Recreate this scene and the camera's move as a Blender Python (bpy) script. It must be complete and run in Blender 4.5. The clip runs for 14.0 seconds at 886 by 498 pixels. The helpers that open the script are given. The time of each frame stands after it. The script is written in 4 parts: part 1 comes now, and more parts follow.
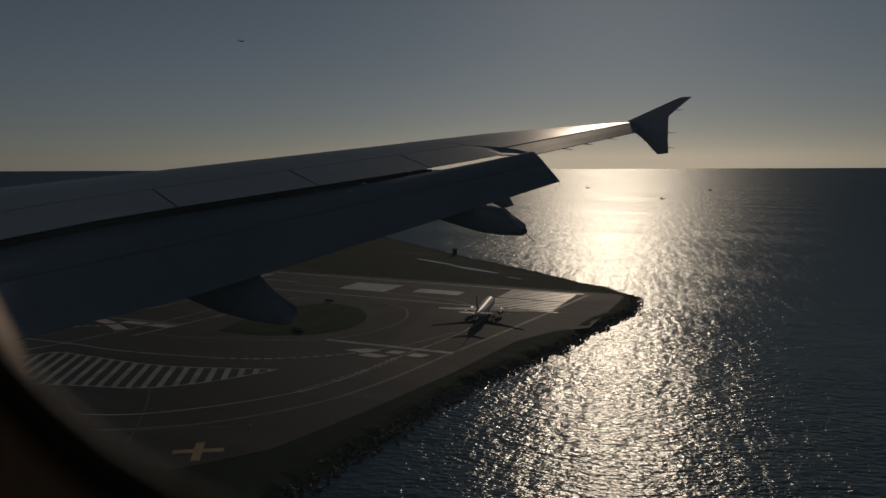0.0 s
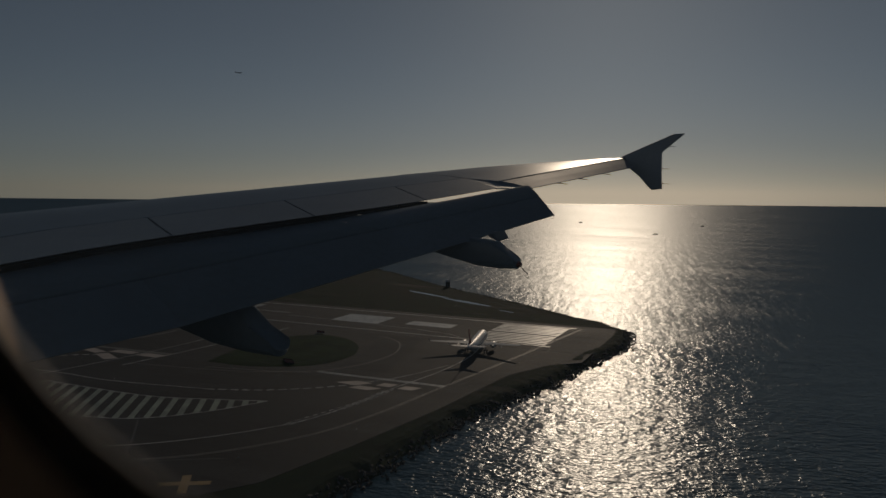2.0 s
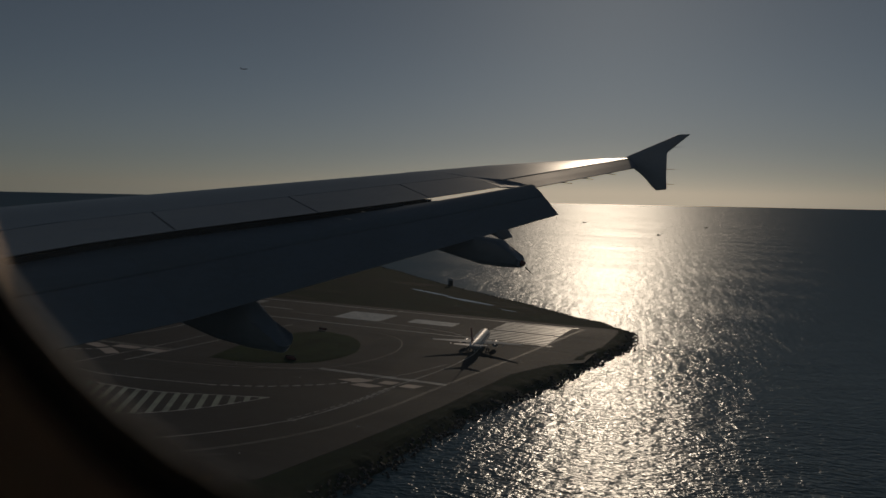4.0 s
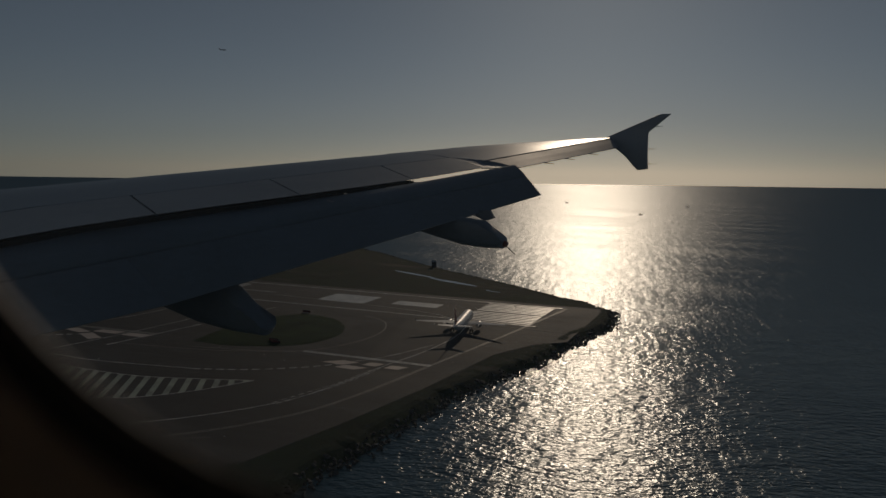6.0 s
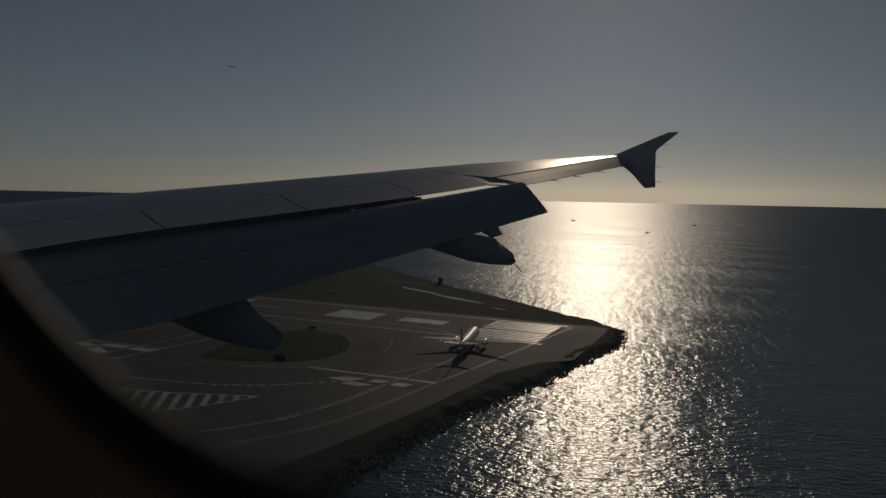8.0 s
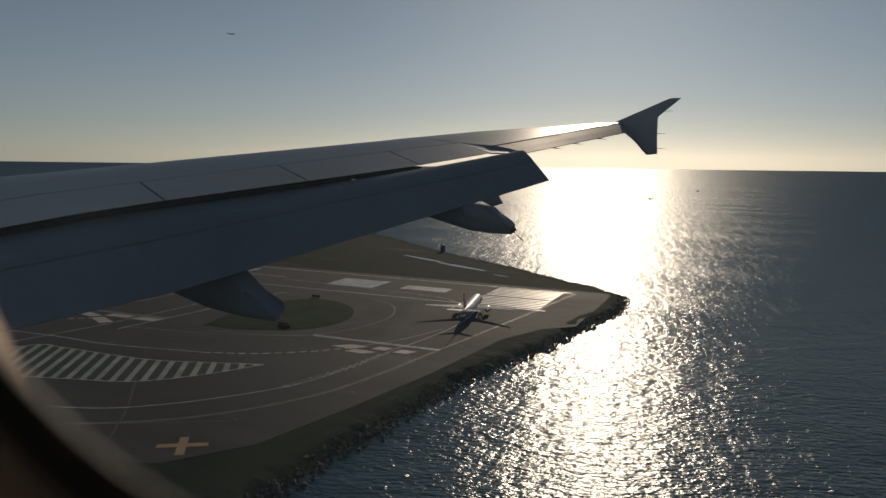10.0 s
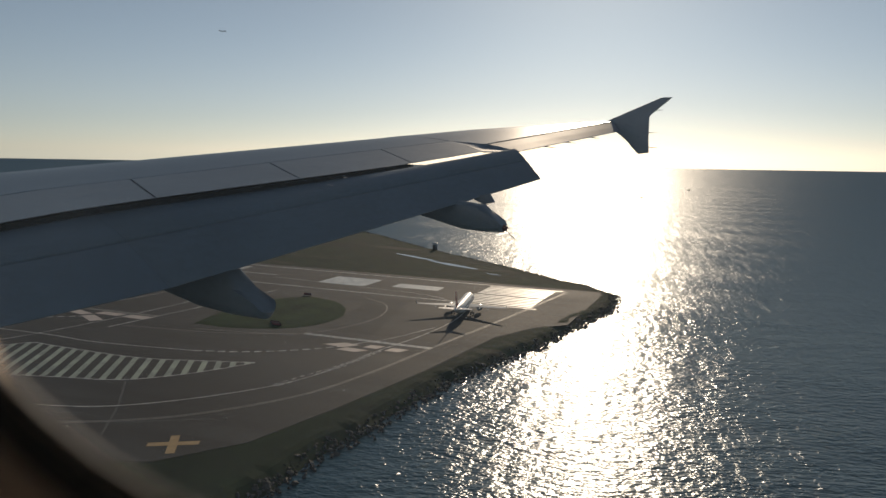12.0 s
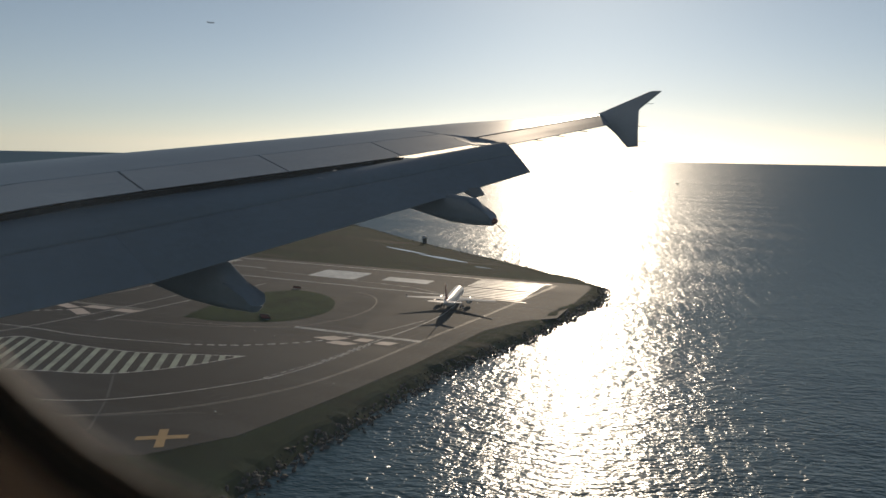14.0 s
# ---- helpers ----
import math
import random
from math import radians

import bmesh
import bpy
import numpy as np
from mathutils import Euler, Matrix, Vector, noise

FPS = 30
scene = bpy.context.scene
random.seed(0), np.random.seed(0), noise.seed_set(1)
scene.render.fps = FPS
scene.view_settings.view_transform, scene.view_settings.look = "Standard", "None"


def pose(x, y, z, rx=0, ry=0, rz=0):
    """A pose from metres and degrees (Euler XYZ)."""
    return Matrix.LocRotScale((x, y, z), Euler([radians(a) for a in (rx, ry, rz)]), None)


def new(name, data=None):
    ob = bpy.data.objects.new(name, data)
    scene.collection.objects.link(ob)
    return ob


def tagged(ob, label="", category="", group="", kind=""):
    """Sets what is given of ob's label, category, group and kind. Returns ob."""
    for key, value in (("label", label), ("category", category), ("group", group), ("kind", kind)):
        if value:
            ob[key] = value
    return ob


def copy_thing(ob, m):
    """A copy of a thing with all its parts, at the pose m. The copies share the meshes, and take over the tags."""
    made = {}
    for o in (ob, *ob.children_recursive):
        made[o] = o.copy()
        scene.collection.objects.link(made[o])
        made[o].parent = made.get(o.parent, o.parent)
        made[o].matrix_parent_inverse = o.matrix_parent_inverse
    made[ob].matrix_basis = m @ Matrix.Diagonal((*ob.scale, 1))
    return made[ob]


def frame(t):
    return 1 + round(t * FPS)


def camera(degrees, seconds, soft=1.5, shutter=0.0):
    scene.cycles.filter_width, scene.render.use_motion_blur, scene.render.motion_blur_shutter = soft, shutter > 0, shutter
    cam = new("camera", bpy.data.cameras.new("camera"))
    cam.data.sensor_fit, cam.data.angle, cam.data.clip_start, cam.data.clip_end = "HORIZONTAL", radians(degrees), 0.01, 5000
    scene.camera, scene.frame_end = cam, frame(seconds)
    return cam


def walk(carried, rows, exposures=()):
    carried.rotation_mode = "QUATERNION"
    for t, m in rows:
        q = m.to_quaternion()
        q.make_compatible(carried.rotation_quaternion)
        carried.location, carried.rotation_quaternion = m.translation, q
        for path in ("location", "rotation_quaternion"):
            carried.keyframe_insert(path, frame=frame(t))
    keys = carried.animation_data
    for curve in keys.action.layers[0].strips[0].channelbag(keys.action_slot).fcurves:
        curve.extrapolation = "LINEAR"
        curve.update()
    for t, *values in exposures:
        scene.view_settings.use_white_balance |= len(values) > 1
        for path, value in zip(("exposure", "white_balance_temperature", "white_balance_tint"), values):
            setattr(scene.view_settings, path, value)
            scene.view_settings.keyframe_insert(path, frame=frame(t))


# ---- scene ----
EYE_Z = 63.0
cam = camera(62.0, 14.0)
cam.data.dof.use_dof = True
cam.data.dof.focus_distance = 24.0
cam.data.dof.aperture_fstop = 3.6

# The aircraft flies with this wing a little low
BANK = Matrix.Translation((13.6, 1.7, EYE_Z)) @ Matrix.Rotation(radians(-0.7), 4, "X") @ Matrix.Translation((-13.6, -1.7, -EYE_Z))
PATH = [
    (0, BANK @ pose(13.6151, 1.7, 63.0046, 83.718, -0.151, 32.814)),
    (0.5, BANK @ pose(13.6094, 1.7, 63.0049, 84.006, 0.08, 33.751)),
    (1, BANK @ pose(13.6038, 1.7, 63.0051, 84.073, -0.399, 33.908)),
    (1.5, BANK @ pose(13.5981, 1.7, 63.0054, 85, -0.938, 33.071)),
    (2, BANK @ pose(13.5939, 1.7, 63.0006, 86.249, -0.945, 32.36)),
    (2.5, BANK @ pose(13.5896, 1.7, 62.9958, 86.811, -1.637, 32.243)),
    (3, BANK @ pose(13.5854, 1.7, 62.9910, 86.708, -1.834, 32.744)),
    (5.5, BANK @ pose(13.5924, 1.7, 62.9976, 84.95, -1.13, 31.768)),
    (6, BANK @ pose(13.5907, 1.7, 62.9927, 84.709, -1.155, 31.299)),
    (6.5, BANK @ pose(13.5889, 1.7, 62.9879, 84.617, -1.117, 31.089)),
    (7, BANK @ pose(13.5868, 1.7, 62.9895, 84.745, -1.257, 30.967)),
    (7.5, BANK @ pose(13.5848, 1.7, 62.9911, 85.588, -1.751, 31.381)),
    (8, BANK @ pose(13.5826, 1.7, 62.9868, 86.005, -1.526, 31.837)),
    (10.5, BANK @ pose(13.6087, 1.7, 63.0128, 82.974, -0.934, 31.994)),
    (11, BANK @ pose(13.6071, 1.7, 63.0053, 82.618, -0.616, 32.016)),
    (11.5, BANK @ pose(13.6093, 1.7, 63.0066, 81.609, -1.1, 32.127)),
    (12, BANK @ pose(13.6115, 1.7, 63.0079, 83.381, -1.253, 31.384)),
    (12.5, BANK @ pose(13.6137, 1.7, 63.0092, 84.115, -1.683, 30.782)),
    (13, BANK @ pose(13.6153, 1.7, 63.0025, 83.087, -1.462, 30.555)),
    (13.5, BANK @ pose(13.6116, 1.7, 63.0042, 82.397, -1.351, 30.16)),
    (14, BANK @ pose(13.608, 1.7, 63.0060, 82.878, -1.371, 30.589)),
]
EXPOSURES = [(0.0, -2.2, 6280, 4), (3.0, -2.15, 6280, 4), (6.5, -2.1, 6280, 4), (8.0, -2.15, 6280, 4), (10.5, -0.72, 6250, 3), (11.0, -1.05, 6250, 3), (11.5, -0.52, 6280, 3), (12.0, -0.14, 6320, 3), (12.5, -0.02, 6320, 3), (14.0, 0.0, 6320, 3)]
walk(cam, PATH, EXPOSURES)

# ---------------------------------------------------------------- light
SUN_BEARING = radians(-20.0)      # from +y towards +x
SUN_UP = radians(18.5)
world = bpy.data.worlds.new("sky")
scene.world = world
world.use_nodes = True
wn = world.node_tree.nodes
wl = world.node_tree.links
background = wn["Background"]
sky = wn.new("ShaderNodeTexSky")
sky.sky_type = "NISHITA"
sky.sun_disc = False
sky.sun_elevation = SUN_UP
sky.sun_rotation = SUN_BEARING
sky.air_density = 0.65
sky.dust_density = 0.18
sky.ozone_density = 1.5
coord = wn.new("ShaderNodeTexCoord")
split = wn.new("ShaderNodeSeparateXYZ")
floor_z = wn.new("ShaderNodeMath")
floor_z.operation = "MAXIMUM"
floor_z.inputs[1].default_value = 0.004
joined = wn.new("ShaderNodeCombineXYZ")
wl.new(coord.outputs["Generated"], split.inputs[0])
wl.new(split.outputs["X"], joined.inputs["X"])
wl.new(split.outputs["Y"], joined.inputs["Y"])
wl.new(split.outputs["Z"], floor_z.inputs[0])
wl.new(floor_z.outputs[0], joined.inputs["Z"])
wl.new(joined.outputs[0], sky.inputs["Vector"])
haze = wn.new("ShaderNodeHueSaturation")
haze.inputs["Saturation"].default_value = 0.60
wl.new(sky.outputs[0], haze.inputs["Color"])
# sea haze: the lowest sky is creamier than the rest
low = wn.new("ShaderNodeMapRange")
low.interpolation_type = "SMOOTHSTEP"
low.inputs["From Min"].default_value, low.inputs["From Max"].default_value = 0.0, 0.17
low.inputs["To Min"].default_value, low.inputs["To Max"].default_value = 1.0, 0.0
wl.new(split.outputs["Z"], low.inputs["Value"])
cream = wn.new("ShaderNodeMix")
cream.data_type = "RGBA"
cream.blend_type = "MULTIPLY"
cream.inputs[7].default_value = (1.07, 0.98, 0.93, 1)
wl.new(low.outputs[0], cream.inputs[0])
wl.new(haze.outputs[0], cream.inputs[6])
wl.new(cream.outputs[2], background.inputs["Color"])
background.inputs["Strength"].default_value = 0.063

sun_data = bpy.data.lights.new("sun", "SUN")
sun_data.energy = 2.8
sun_data.angle = radians(0.6)
sun_data.color = (1.0, 0.765, 0.57)
sun = new("sun", sun_data)
to_sun = Vector((math.sin(SUN_BEARING) * math.cos(SUN_UP), math.cos(SUN_BEARING) * math.cos(SUN_UP), math.sin(SUN_UP)))
sun.matrix_world = Matrix.Translation((0, 0, 300)) @ to_sun.to_track_quat("Z", "Y").to_matrix().to_4x4()


# ---------------------------------------------------------------- materials
def material(name, base, rough=0.5, metal=0.0, vary=0.15, size=1.0, fine=12.0, bump=0.0, second=None, spec=0.5, coat=0.0, uneven=0.12):
    """A surface with two scales of uneven colour, uneven gloss and a fine relief. size: metres of the large patches."""
    m = bpy.data.materials.new(name)
    m.use_nodes = True
    n, l = m.node_tree.nodes, m.node_tree.links
    p = n["Principled BSDF"]
    tc = n.new("ShaderNodeTexCoord")
    big = n.new("ShaderNodeTexNoise")
    big.inputs["Scale"].default_value = 1.0 / size
    big.inputs["Detail"].default_value = 5
    small = n.new("ShaderNodeTexNoise")
    small.inputs["Scale"].default_value = fine / size
    small.inputs["Detail"].default_value = 4
    l.new(tc.outputs["Object"], big.inputs["Vector"])
    l.new(tc.outputs["Object"], small.inputs["Vector"])
    both = n.new("ShaderNodeMath")
    both.operation = "MULTIPLY_ADD"
    both.inputs[1].default_value = 0.45
    l.new(small.outputs["Fac"], both.inputs[0])
    scaled = n.new("ShaderNodeMath")
    scaled.operation = "MULTIPLY"
    scaled.inputs[1].default_value = 0.55
    l.new(big.outputs["Fac"], scaled.inputs[0])
    l.new(scaled.outputs[0], both.inputs[2])
    ramp = n.new("ShaderNodeValToRGB")
    lo = tuple(c * (1 - vary) for c in base)
    hi = tuple(min(1, c * (1 + vary)) for c in (second or base))
    ramp.color_ramp.elements[0].position, ramp.color_ramp.elements[0].color = 0.35, (*lo, 1)
    ramp.color_ramp.elements[1].position, ramp.color_ramp.elements[1].color = 0.65, (*hi, 1)
    l.new(both.outputs[0], ramp.inputs[0])
    l.new(ramp.outputs[0], p.inputs["Base Color"])
    gloss = n.new("ShaderNodeMapRange")
    gloss.inputs["To Min"].default_value = max(0.02, rough - uneven)
    gloss.inputs["To Max"].default_value = min(1.0, rough + uneven)
    l.new(both.outputs[0], gloss.inputs["Value"])
    l.new(gloss.outputs[0], p.inputs["Roughness"])
    p.inputs["Metallic"].default_value = metal
    p.inputs["Specular IOR Level"].default_value = spec
    p.inputs["Coat Weight"].default_value = coat
    if bump:
        b = n.new("ShaderNodeBump")
        b.inputs["Strength"].default_value = 1.0
        b.inputs["Distance"].default_value = bump
        l.new(both.outputs[0], b.inputs["Height"])
        l.new(b.outputs[0], p.inputs["Normal"])
    return m


wing_paint = material("wing_paint", (0.108, 0.162, 0.220), rough=0.42, vary=0.14, size=1.6, fine=9, uneven=0.07, spec=0.5)
spoiler_paint = material("spoiler_paint", (0.155, 0.210, 0.270), rough=0.48, vary=0.12, size=0.9, fine=10, uneven=0.06, spec=0.4)
aileron_paint = material("aileron_paint", (0.20, 0.22, 0.25), rough=0.52, vary=0.14, size=0.7, fine=10, uneven=0.10, spec=0.14)
flap_paint = material("flap_paint", (0.105, 0.155, 0.205), rough=0.45, vary=0.14, size=1.1, fine=14, bump=0.0006)
fence_paint = material("fence_paint", (0.30, 0.335, 0.375), rough=0.4, vary=0.1, size=0.6)
# near-black for dark parts, and for shade painted into the wing's gaps
black_and_gap_shade = material("black_and_gap_shade", (0.010, 0.013, 0.018), rough=0.7, spec=0.2)
dull_red = material("dull_red", (0.13, 0.035, 0.03), rough=0.5, vary=0.2, size=0.2)
bare_metal = material("bare_metal", (0.6, 0.6, 0.6), rough=0.3, metal=1.0, size=0.2)
rubber = material("rubber", (0.06, 0.054, 0.05), rough=0.8, size=0.3)
reveal_plastic = material("reveal_plastic", (0.62, 0.46, 0.34), rough=0.75, vary=0.12, size=0.05, fine=10)
lining = material("lining", (0.66, 0.46, 0.31), rough=0.7, vary=0.12, size=0.05, fine=10, bump=0.0004)
rim_plastic = material("rim_plastic", (0.045, 0.041, 0.037), rough=0.55, vary=0.12, size=0.03)
cabin_grey = material("cabin_grey", (0.66, 0.64, 0.61), rough=0.8, size=0.5)
hull_white = material("hull_white", (0.70, 0.70, 0.70), rough=0.45, vary=0.05, size=2.0)


def asphalt_material(name, low, high, rough, vary, size, bump):
    """Worn asphalt: blotches, and long bands of tyre wear and paving lanes along the taxi direction."""
    m = material(name, low, rough=rough, vary=vary, size=size, fine=30, bump=bump, second=high, spec=0.2)
    n, l = m.node_tree.nodes, m.node_tree.links
    p = n["Principled BSDF"]
    tc = n["Texture Coordinate"]
    under = p.inputs["Base Color"].links[0].from_socket
    for length, width, low_at, high_at, shade in ((140.0, 9.0, 0.44, 0.60, 0.58), (45.0, 1.6, 0.50, 0.66, 0.72), (70.0, 3.2, 0.58, 0.70, 1.35)):
        lane = n.new("ShaderNodeMapping")
        lane.vector_type = "TEXTURE"
        lane.inputs["Rotation"].default_value = (0, 0, radians(11.0))
        lane.inputs["Location"].default_value = (length * 1.7, width * 3.1, 0)
        lane.inputs["Scale"].default_value = (length, width, width)
        l.new(tc.outputs["Object"], lane.inputs["Vector"])
        band = n.new("ShaderNodeTexNoise")
        band.inputs["Scale"].default_value = 1.0
        band.inputs["Detail"].default_value = 5
        band.inputs["Roughness"].default_value = 0.6
        l.new(lane.outputs[0], band.inputs["Vector"])
        sharp = n.new("ShaderNodeMapRange")
        sharp.inputs["From Min"].default_value, sharp.inputs["From Max"].default_value = low_at, high_at
        l.new(band.outputs["Fac"], sharp.inputs["Value"])
        mix = n.new("ShaderNodeMix")
        mix.data_type = "RGBA"
        mix.blend_type = "MULTIPLY"
        mix.inputs[7].default_value = (shade, shade, shade * 1.02, 1)
        l.new(sharp.outputs[0], mix.inputs[0])
        l.new(under, mix.inputs[6])
        under = mix.outputs[2]
    l.new(under, p.inputs["Base Color"])
    return m


asphalt = asphalt_material("asphalt", (0.0172, 0.0195, 0.0218), (0.0245, 0.027, 0.0292), 0.8, 0.42, 24, 0.006)
asphalt_new = asphalt_material("asphalt_new", (0.0135, 0.0155, 0.0175), (0.0175, 0.0195, 0.0215), 0.75, 0.25, 12, 0.005)
asphalt_old = asphalt_material("asphalt_old", (0.025, 0.0275, 0.029), (0.033, 0.035, 0.0365), 0.85, 0.25, 10, 0.006)
tar = material("tar", (0.014, 0.014, 0.014), rough=0.6, vary=0.3, size=3, fine=20)
grass = material("grass", (0.013, 0.029, 0.009), rough=0.95, vary=0.35, size=9, fine=26, bump=0.10, second=(0.023, 0.043, 0.014), spec=0.05)
rock = material("rock", (0.05, 0.047, 0.043), rough=0.8, vary=0.4, size=1.5, fine=8, bump=0.06)
white_line = material("white_line", (0.50, 0.50, 0.46), rough=0.40, vary=0.5, size=3.0, fine=18)
pale_line = material("pale_line", (0.23, 0.27, 0.21), rough=0.55, vary=0.5, size=4.0, fine=14)
pink_line = material("pink_line", (0.44, 0.38, 0.33), rough=0.55, vary=0.22, size=3.0, fine=14)
old_line = material("old_line", (0.17, 0.165, 0.145), rough=0.6, vary=0.35, size=3.0, fine=14)
yellow_line = material("yellow_line", (0.30, 0.20, 0.07), rough=0.6, vary=0.25, size=2.0, fine=20)
pool_water = material("pool_water", (0.02, 0.025, 0.03), rough=0.12, vary=0.2, size=4.0, uneven=0.04)
tail_red = material("tail_red", (0.22, 0.03, 0.035), rough=0.35, size=2.0)
engine_grey = material("engine_grey", (0.35, 0.36, 0.38), rough=0.35, size=1.0)
window_dark = material("window_dark", (0.02, 0.02, 0.025), rough=0.15, size=1.0)


def soil_material():
    """Thin dark grass over soil, broken by bare sandy patches."""
    m = material("soil", (0.008, 0.018, 0.006), rough=0.95, vary=0.45, size=16, fine=28, bump=0.05, second=(0.014, 0.026, 0.010), spec=0.05)
    n, l = m.node_tree.nodes, m.node_tree.links
    p = n["Principled BSDF"]
    tc = n["Texture Coordinate"]
    under = p.inputs["Base Color"].links[0].from_socket
    stretch = n.new("ShaderNodeMapping")
    stretch.inputs["Rotation"].default_value = (0, 0, radians(-12))
    stretch.inputs["Scale"].default_value = (0.35, 1.0, 1.0)
    l.new(tc.outputs["Object"], stretch.inputs["Vector"])
    for size, low, high, tint in ((60.0, 0.50, 0.66, (0.016, 0.020, 0.012, 1)), (26.0, 0.595, 0.67, (0.060, 0.054, 0.042, 1))):
        spots = n.new("ShaderNodeTexNoise")
        spots.inputs["Scale"].default_value = 1.0 / size
        spots.inputs["Detail"].default_value = 8
        spots.inputs["Roughness"].default_value = 0.62
        l.new(stretch.outputs[0], spots.inputs["Vector"])
        sharp = n.new("ShaderNodeMapRange")
        sharp.inputs["From Min"].default_value, sharp.inputs["From Max"].default_value = low, high
        l.new(spots.outputs["Fac"], sharp.inputs["Value"])
        mix = n.new("ShaderNodeMix")
        mix.data_type = "RGBA"
        mix.inputs[7].default_value = tint
        l.new(sharp.outputs[0], mix.inputs[0])
        l.new(under, mix.inputs[6])
        under = mix.outputs[2]
    l.new(under, p.inputs["Base Color"])
    return m


soil = soil_material()


def sea_material():
    """Dark water under a reflecting sheet of waves, whose slopes scatter like a Gaussian."""
    m = bpy.data.materials.new("sea_water")
    m.use_nodes = True
    n, l = m.node_tree.nodes, m.node_tree.links
    n.remove(n["Principled BSDF"])
    depth = n.new("ShaderNodeBsdfDiffuse")
    depth.inputs["Color"].default_value = (0.008, 0.040, 0.058, 1)
    shine = n.new("ShaderNodeBsdfAnisotropic")
    shine.distribution = "BECKMANN"
    shine.inputs["Color"].default_value = (0.95, 0.98, 1.0, 1)
    # a second, broader spread of slopes: chop between the gusts
    chop = n.new("ShaderNodeBsdfAnisotropic")
    chop.distribution = "BECKMANN"
    chop.inputs["Color"].default_value = (0.95, 0.98, 1.0, 1)
    sheet = n.new("ShaderNodeMixShader")
    sheet.inputs[0].default_value = 0.42
    l.new(shine.outputs[0], sheet.inputs[1])
    l.new(chop.outputs[0], sheet.inputs[2])
    fresnel = n.new("ShaderNodeFresnel")
    fresnel.inputs["IOR"].default_value = 1.333
    # rough water never mirrors as much as a flat sheet would
    masked = n.new("ShaderNodeMapRange")
    masked.inputs["From Min"].default_value, masked.inputs["From Max"].default_value = 0.02, 0.22
    masked.inputs["To Min"].default_value, masked.inputs["To Max"].default_value = 0.03, 0.21
    l.new(fresnel.outputs[0], masked.inputs["Value"])
    surface = n.new("ShaderNodeMixShader")
    l.new(masked.outputs[0], surface.inputs[0])
    l.new(depth.outputs[0], surface.inputs[1])
    l.new(sheet.outputs[0], surface.inputs[2])
    l.new(surface.outputs[0], n["Material Output"].inputs["Surface"])
    tc = n.new("ShaderNodeTexCoord")
    turn = n.new("ShaderNodeMapping")
    turn.vector_type = "TEXTURE"
    turn.inputs["Rotation"].default_value = (0, 0, radians(24))
    turn.inputs["Scale"].default_value = (1.9, 1.0, 1.0)
    l.new(tc.outputs["Object"], turn.inputs["Vector"])
    # long furrows along the wind, that still tell far out
    furrow = n.new("ShaderNodeMapping")
    furrow.vector_type = "TEXTURE"
    furrow.inputs["Rotation"].default_value = (0, 0, radians(-72))
    furrow.inputs["Scale"].default_value = (34.0, 7.0, 7.0)
    l.new(tc.outputs["Object"], furrow.inputs["Vector"])
    ridges = n.new("ShaderNodeTexNoise")
    ridges.inputs["Scale"].default_value = 1.0
    ridges.inputs["Detail"].default_value = 2
    l.new(furrow.outputs[0], ridges.inputs["Vector"])
    last = n.new("ShaderNodeBump")
    last.inputs["Distance"].default_value = 0.55
    l.new(ridges.outputs["Fac"], last.inputs["Height"])
    for wave, height, detail in ((26.0, 0.55, 3.0), (6.0, 0.28, 2.0), (1.5, 0.20, 2.0), (0.6, 0.10, 1.0)):
        w = n.new("ShaderNodeTexNoise")
        w.inputs["Scale"].default_value = 1.0 / wave
        w.inputs["Detail"].default_value = detail
        l.new(turn.outputs[0], w.inputs["Vector"])
        b = n.new("ShaderNodeBump")
        b.inputs["Distance"].default_value = height * 2
        b.inputs["Strength"].default_value = 1.0
        l.new(w.outputs["Fac"], b.inputs["Height"])
        l.new(last.outputs[0], b.inputs["Normal"])
        last = b
    for node in (depth, shine, chop, fresnel):
        l.new(last.outputs[0], node.inputs["Normal"])
    # gusts: broad streaks of rougher and smoother water
    gust = n.new("ShaderNodeTexNoise")
    gust.inputs["Scale"].default_value = 0.008
    gust.inputs["Detail"].default_value = 4
    streak = n.new("ShaderNodeMapping")
    streak.inputs["Rotation"].default_value = (0, 0, radians(30))
    streak.inputs["Scale"].default_value = (0.5, 2.2, 1)
    l.new(tc.outputs["Object"], streak.inputs["Vector"])
    l.new(streak.outputs[0], gust.inputs["Vector"])
    r = n.new("ShaderNodeMapRange")
    r.inputs["From Min"].default_value, r.inputs["From Max"].default_value = 0.35, 0.65
    r.inputs["To Min"].default_value, r.inputs["To Max"].default_value = -0.03, 0.03
    l.new(gust.outputs["Fac"], r.inputs["Value"])
    # far out the small waves merge into a rougher sheet
    away = n.new("ShaderNodeVectorMath")
    away.operation = "LENGTH"
    l.new(tc.outputs["Object"], away.inputs[0])
    steep = n.new("ShaderNodeMath")
    steep.operation = "DIVIDE"
    steep.inputs[0].default_value = 60.0
    l.new(away.outputs["Value"], steep.inputs[1])
    merged = n.new("ShaderNodeMapRange")
    merged.inputs["From Min"].default_value, merged.inputs["From Max"].default_value = 0.01, 0.21
    merged.inputs["To Min"].default_value, merged.inputs["To Max"].default_value = 0.48, 0.26
    l.new(steep.outputs[0], merged.inputs["Value"])
    total = n.new("ShaderNodeMath")
    total.operation = "ADD"
    l.new(merged.outputs[0], total.inputs[0])
    l.new(r.outputs[0], total.inputs[1])
    l.new(total.outputs[0], shine.inputs["Roughness"])
    wider = n.new("ShaderNodeMath")
    wider.operation = "MULTIPLY"
    wider.inputs[1].default_value = 1.25
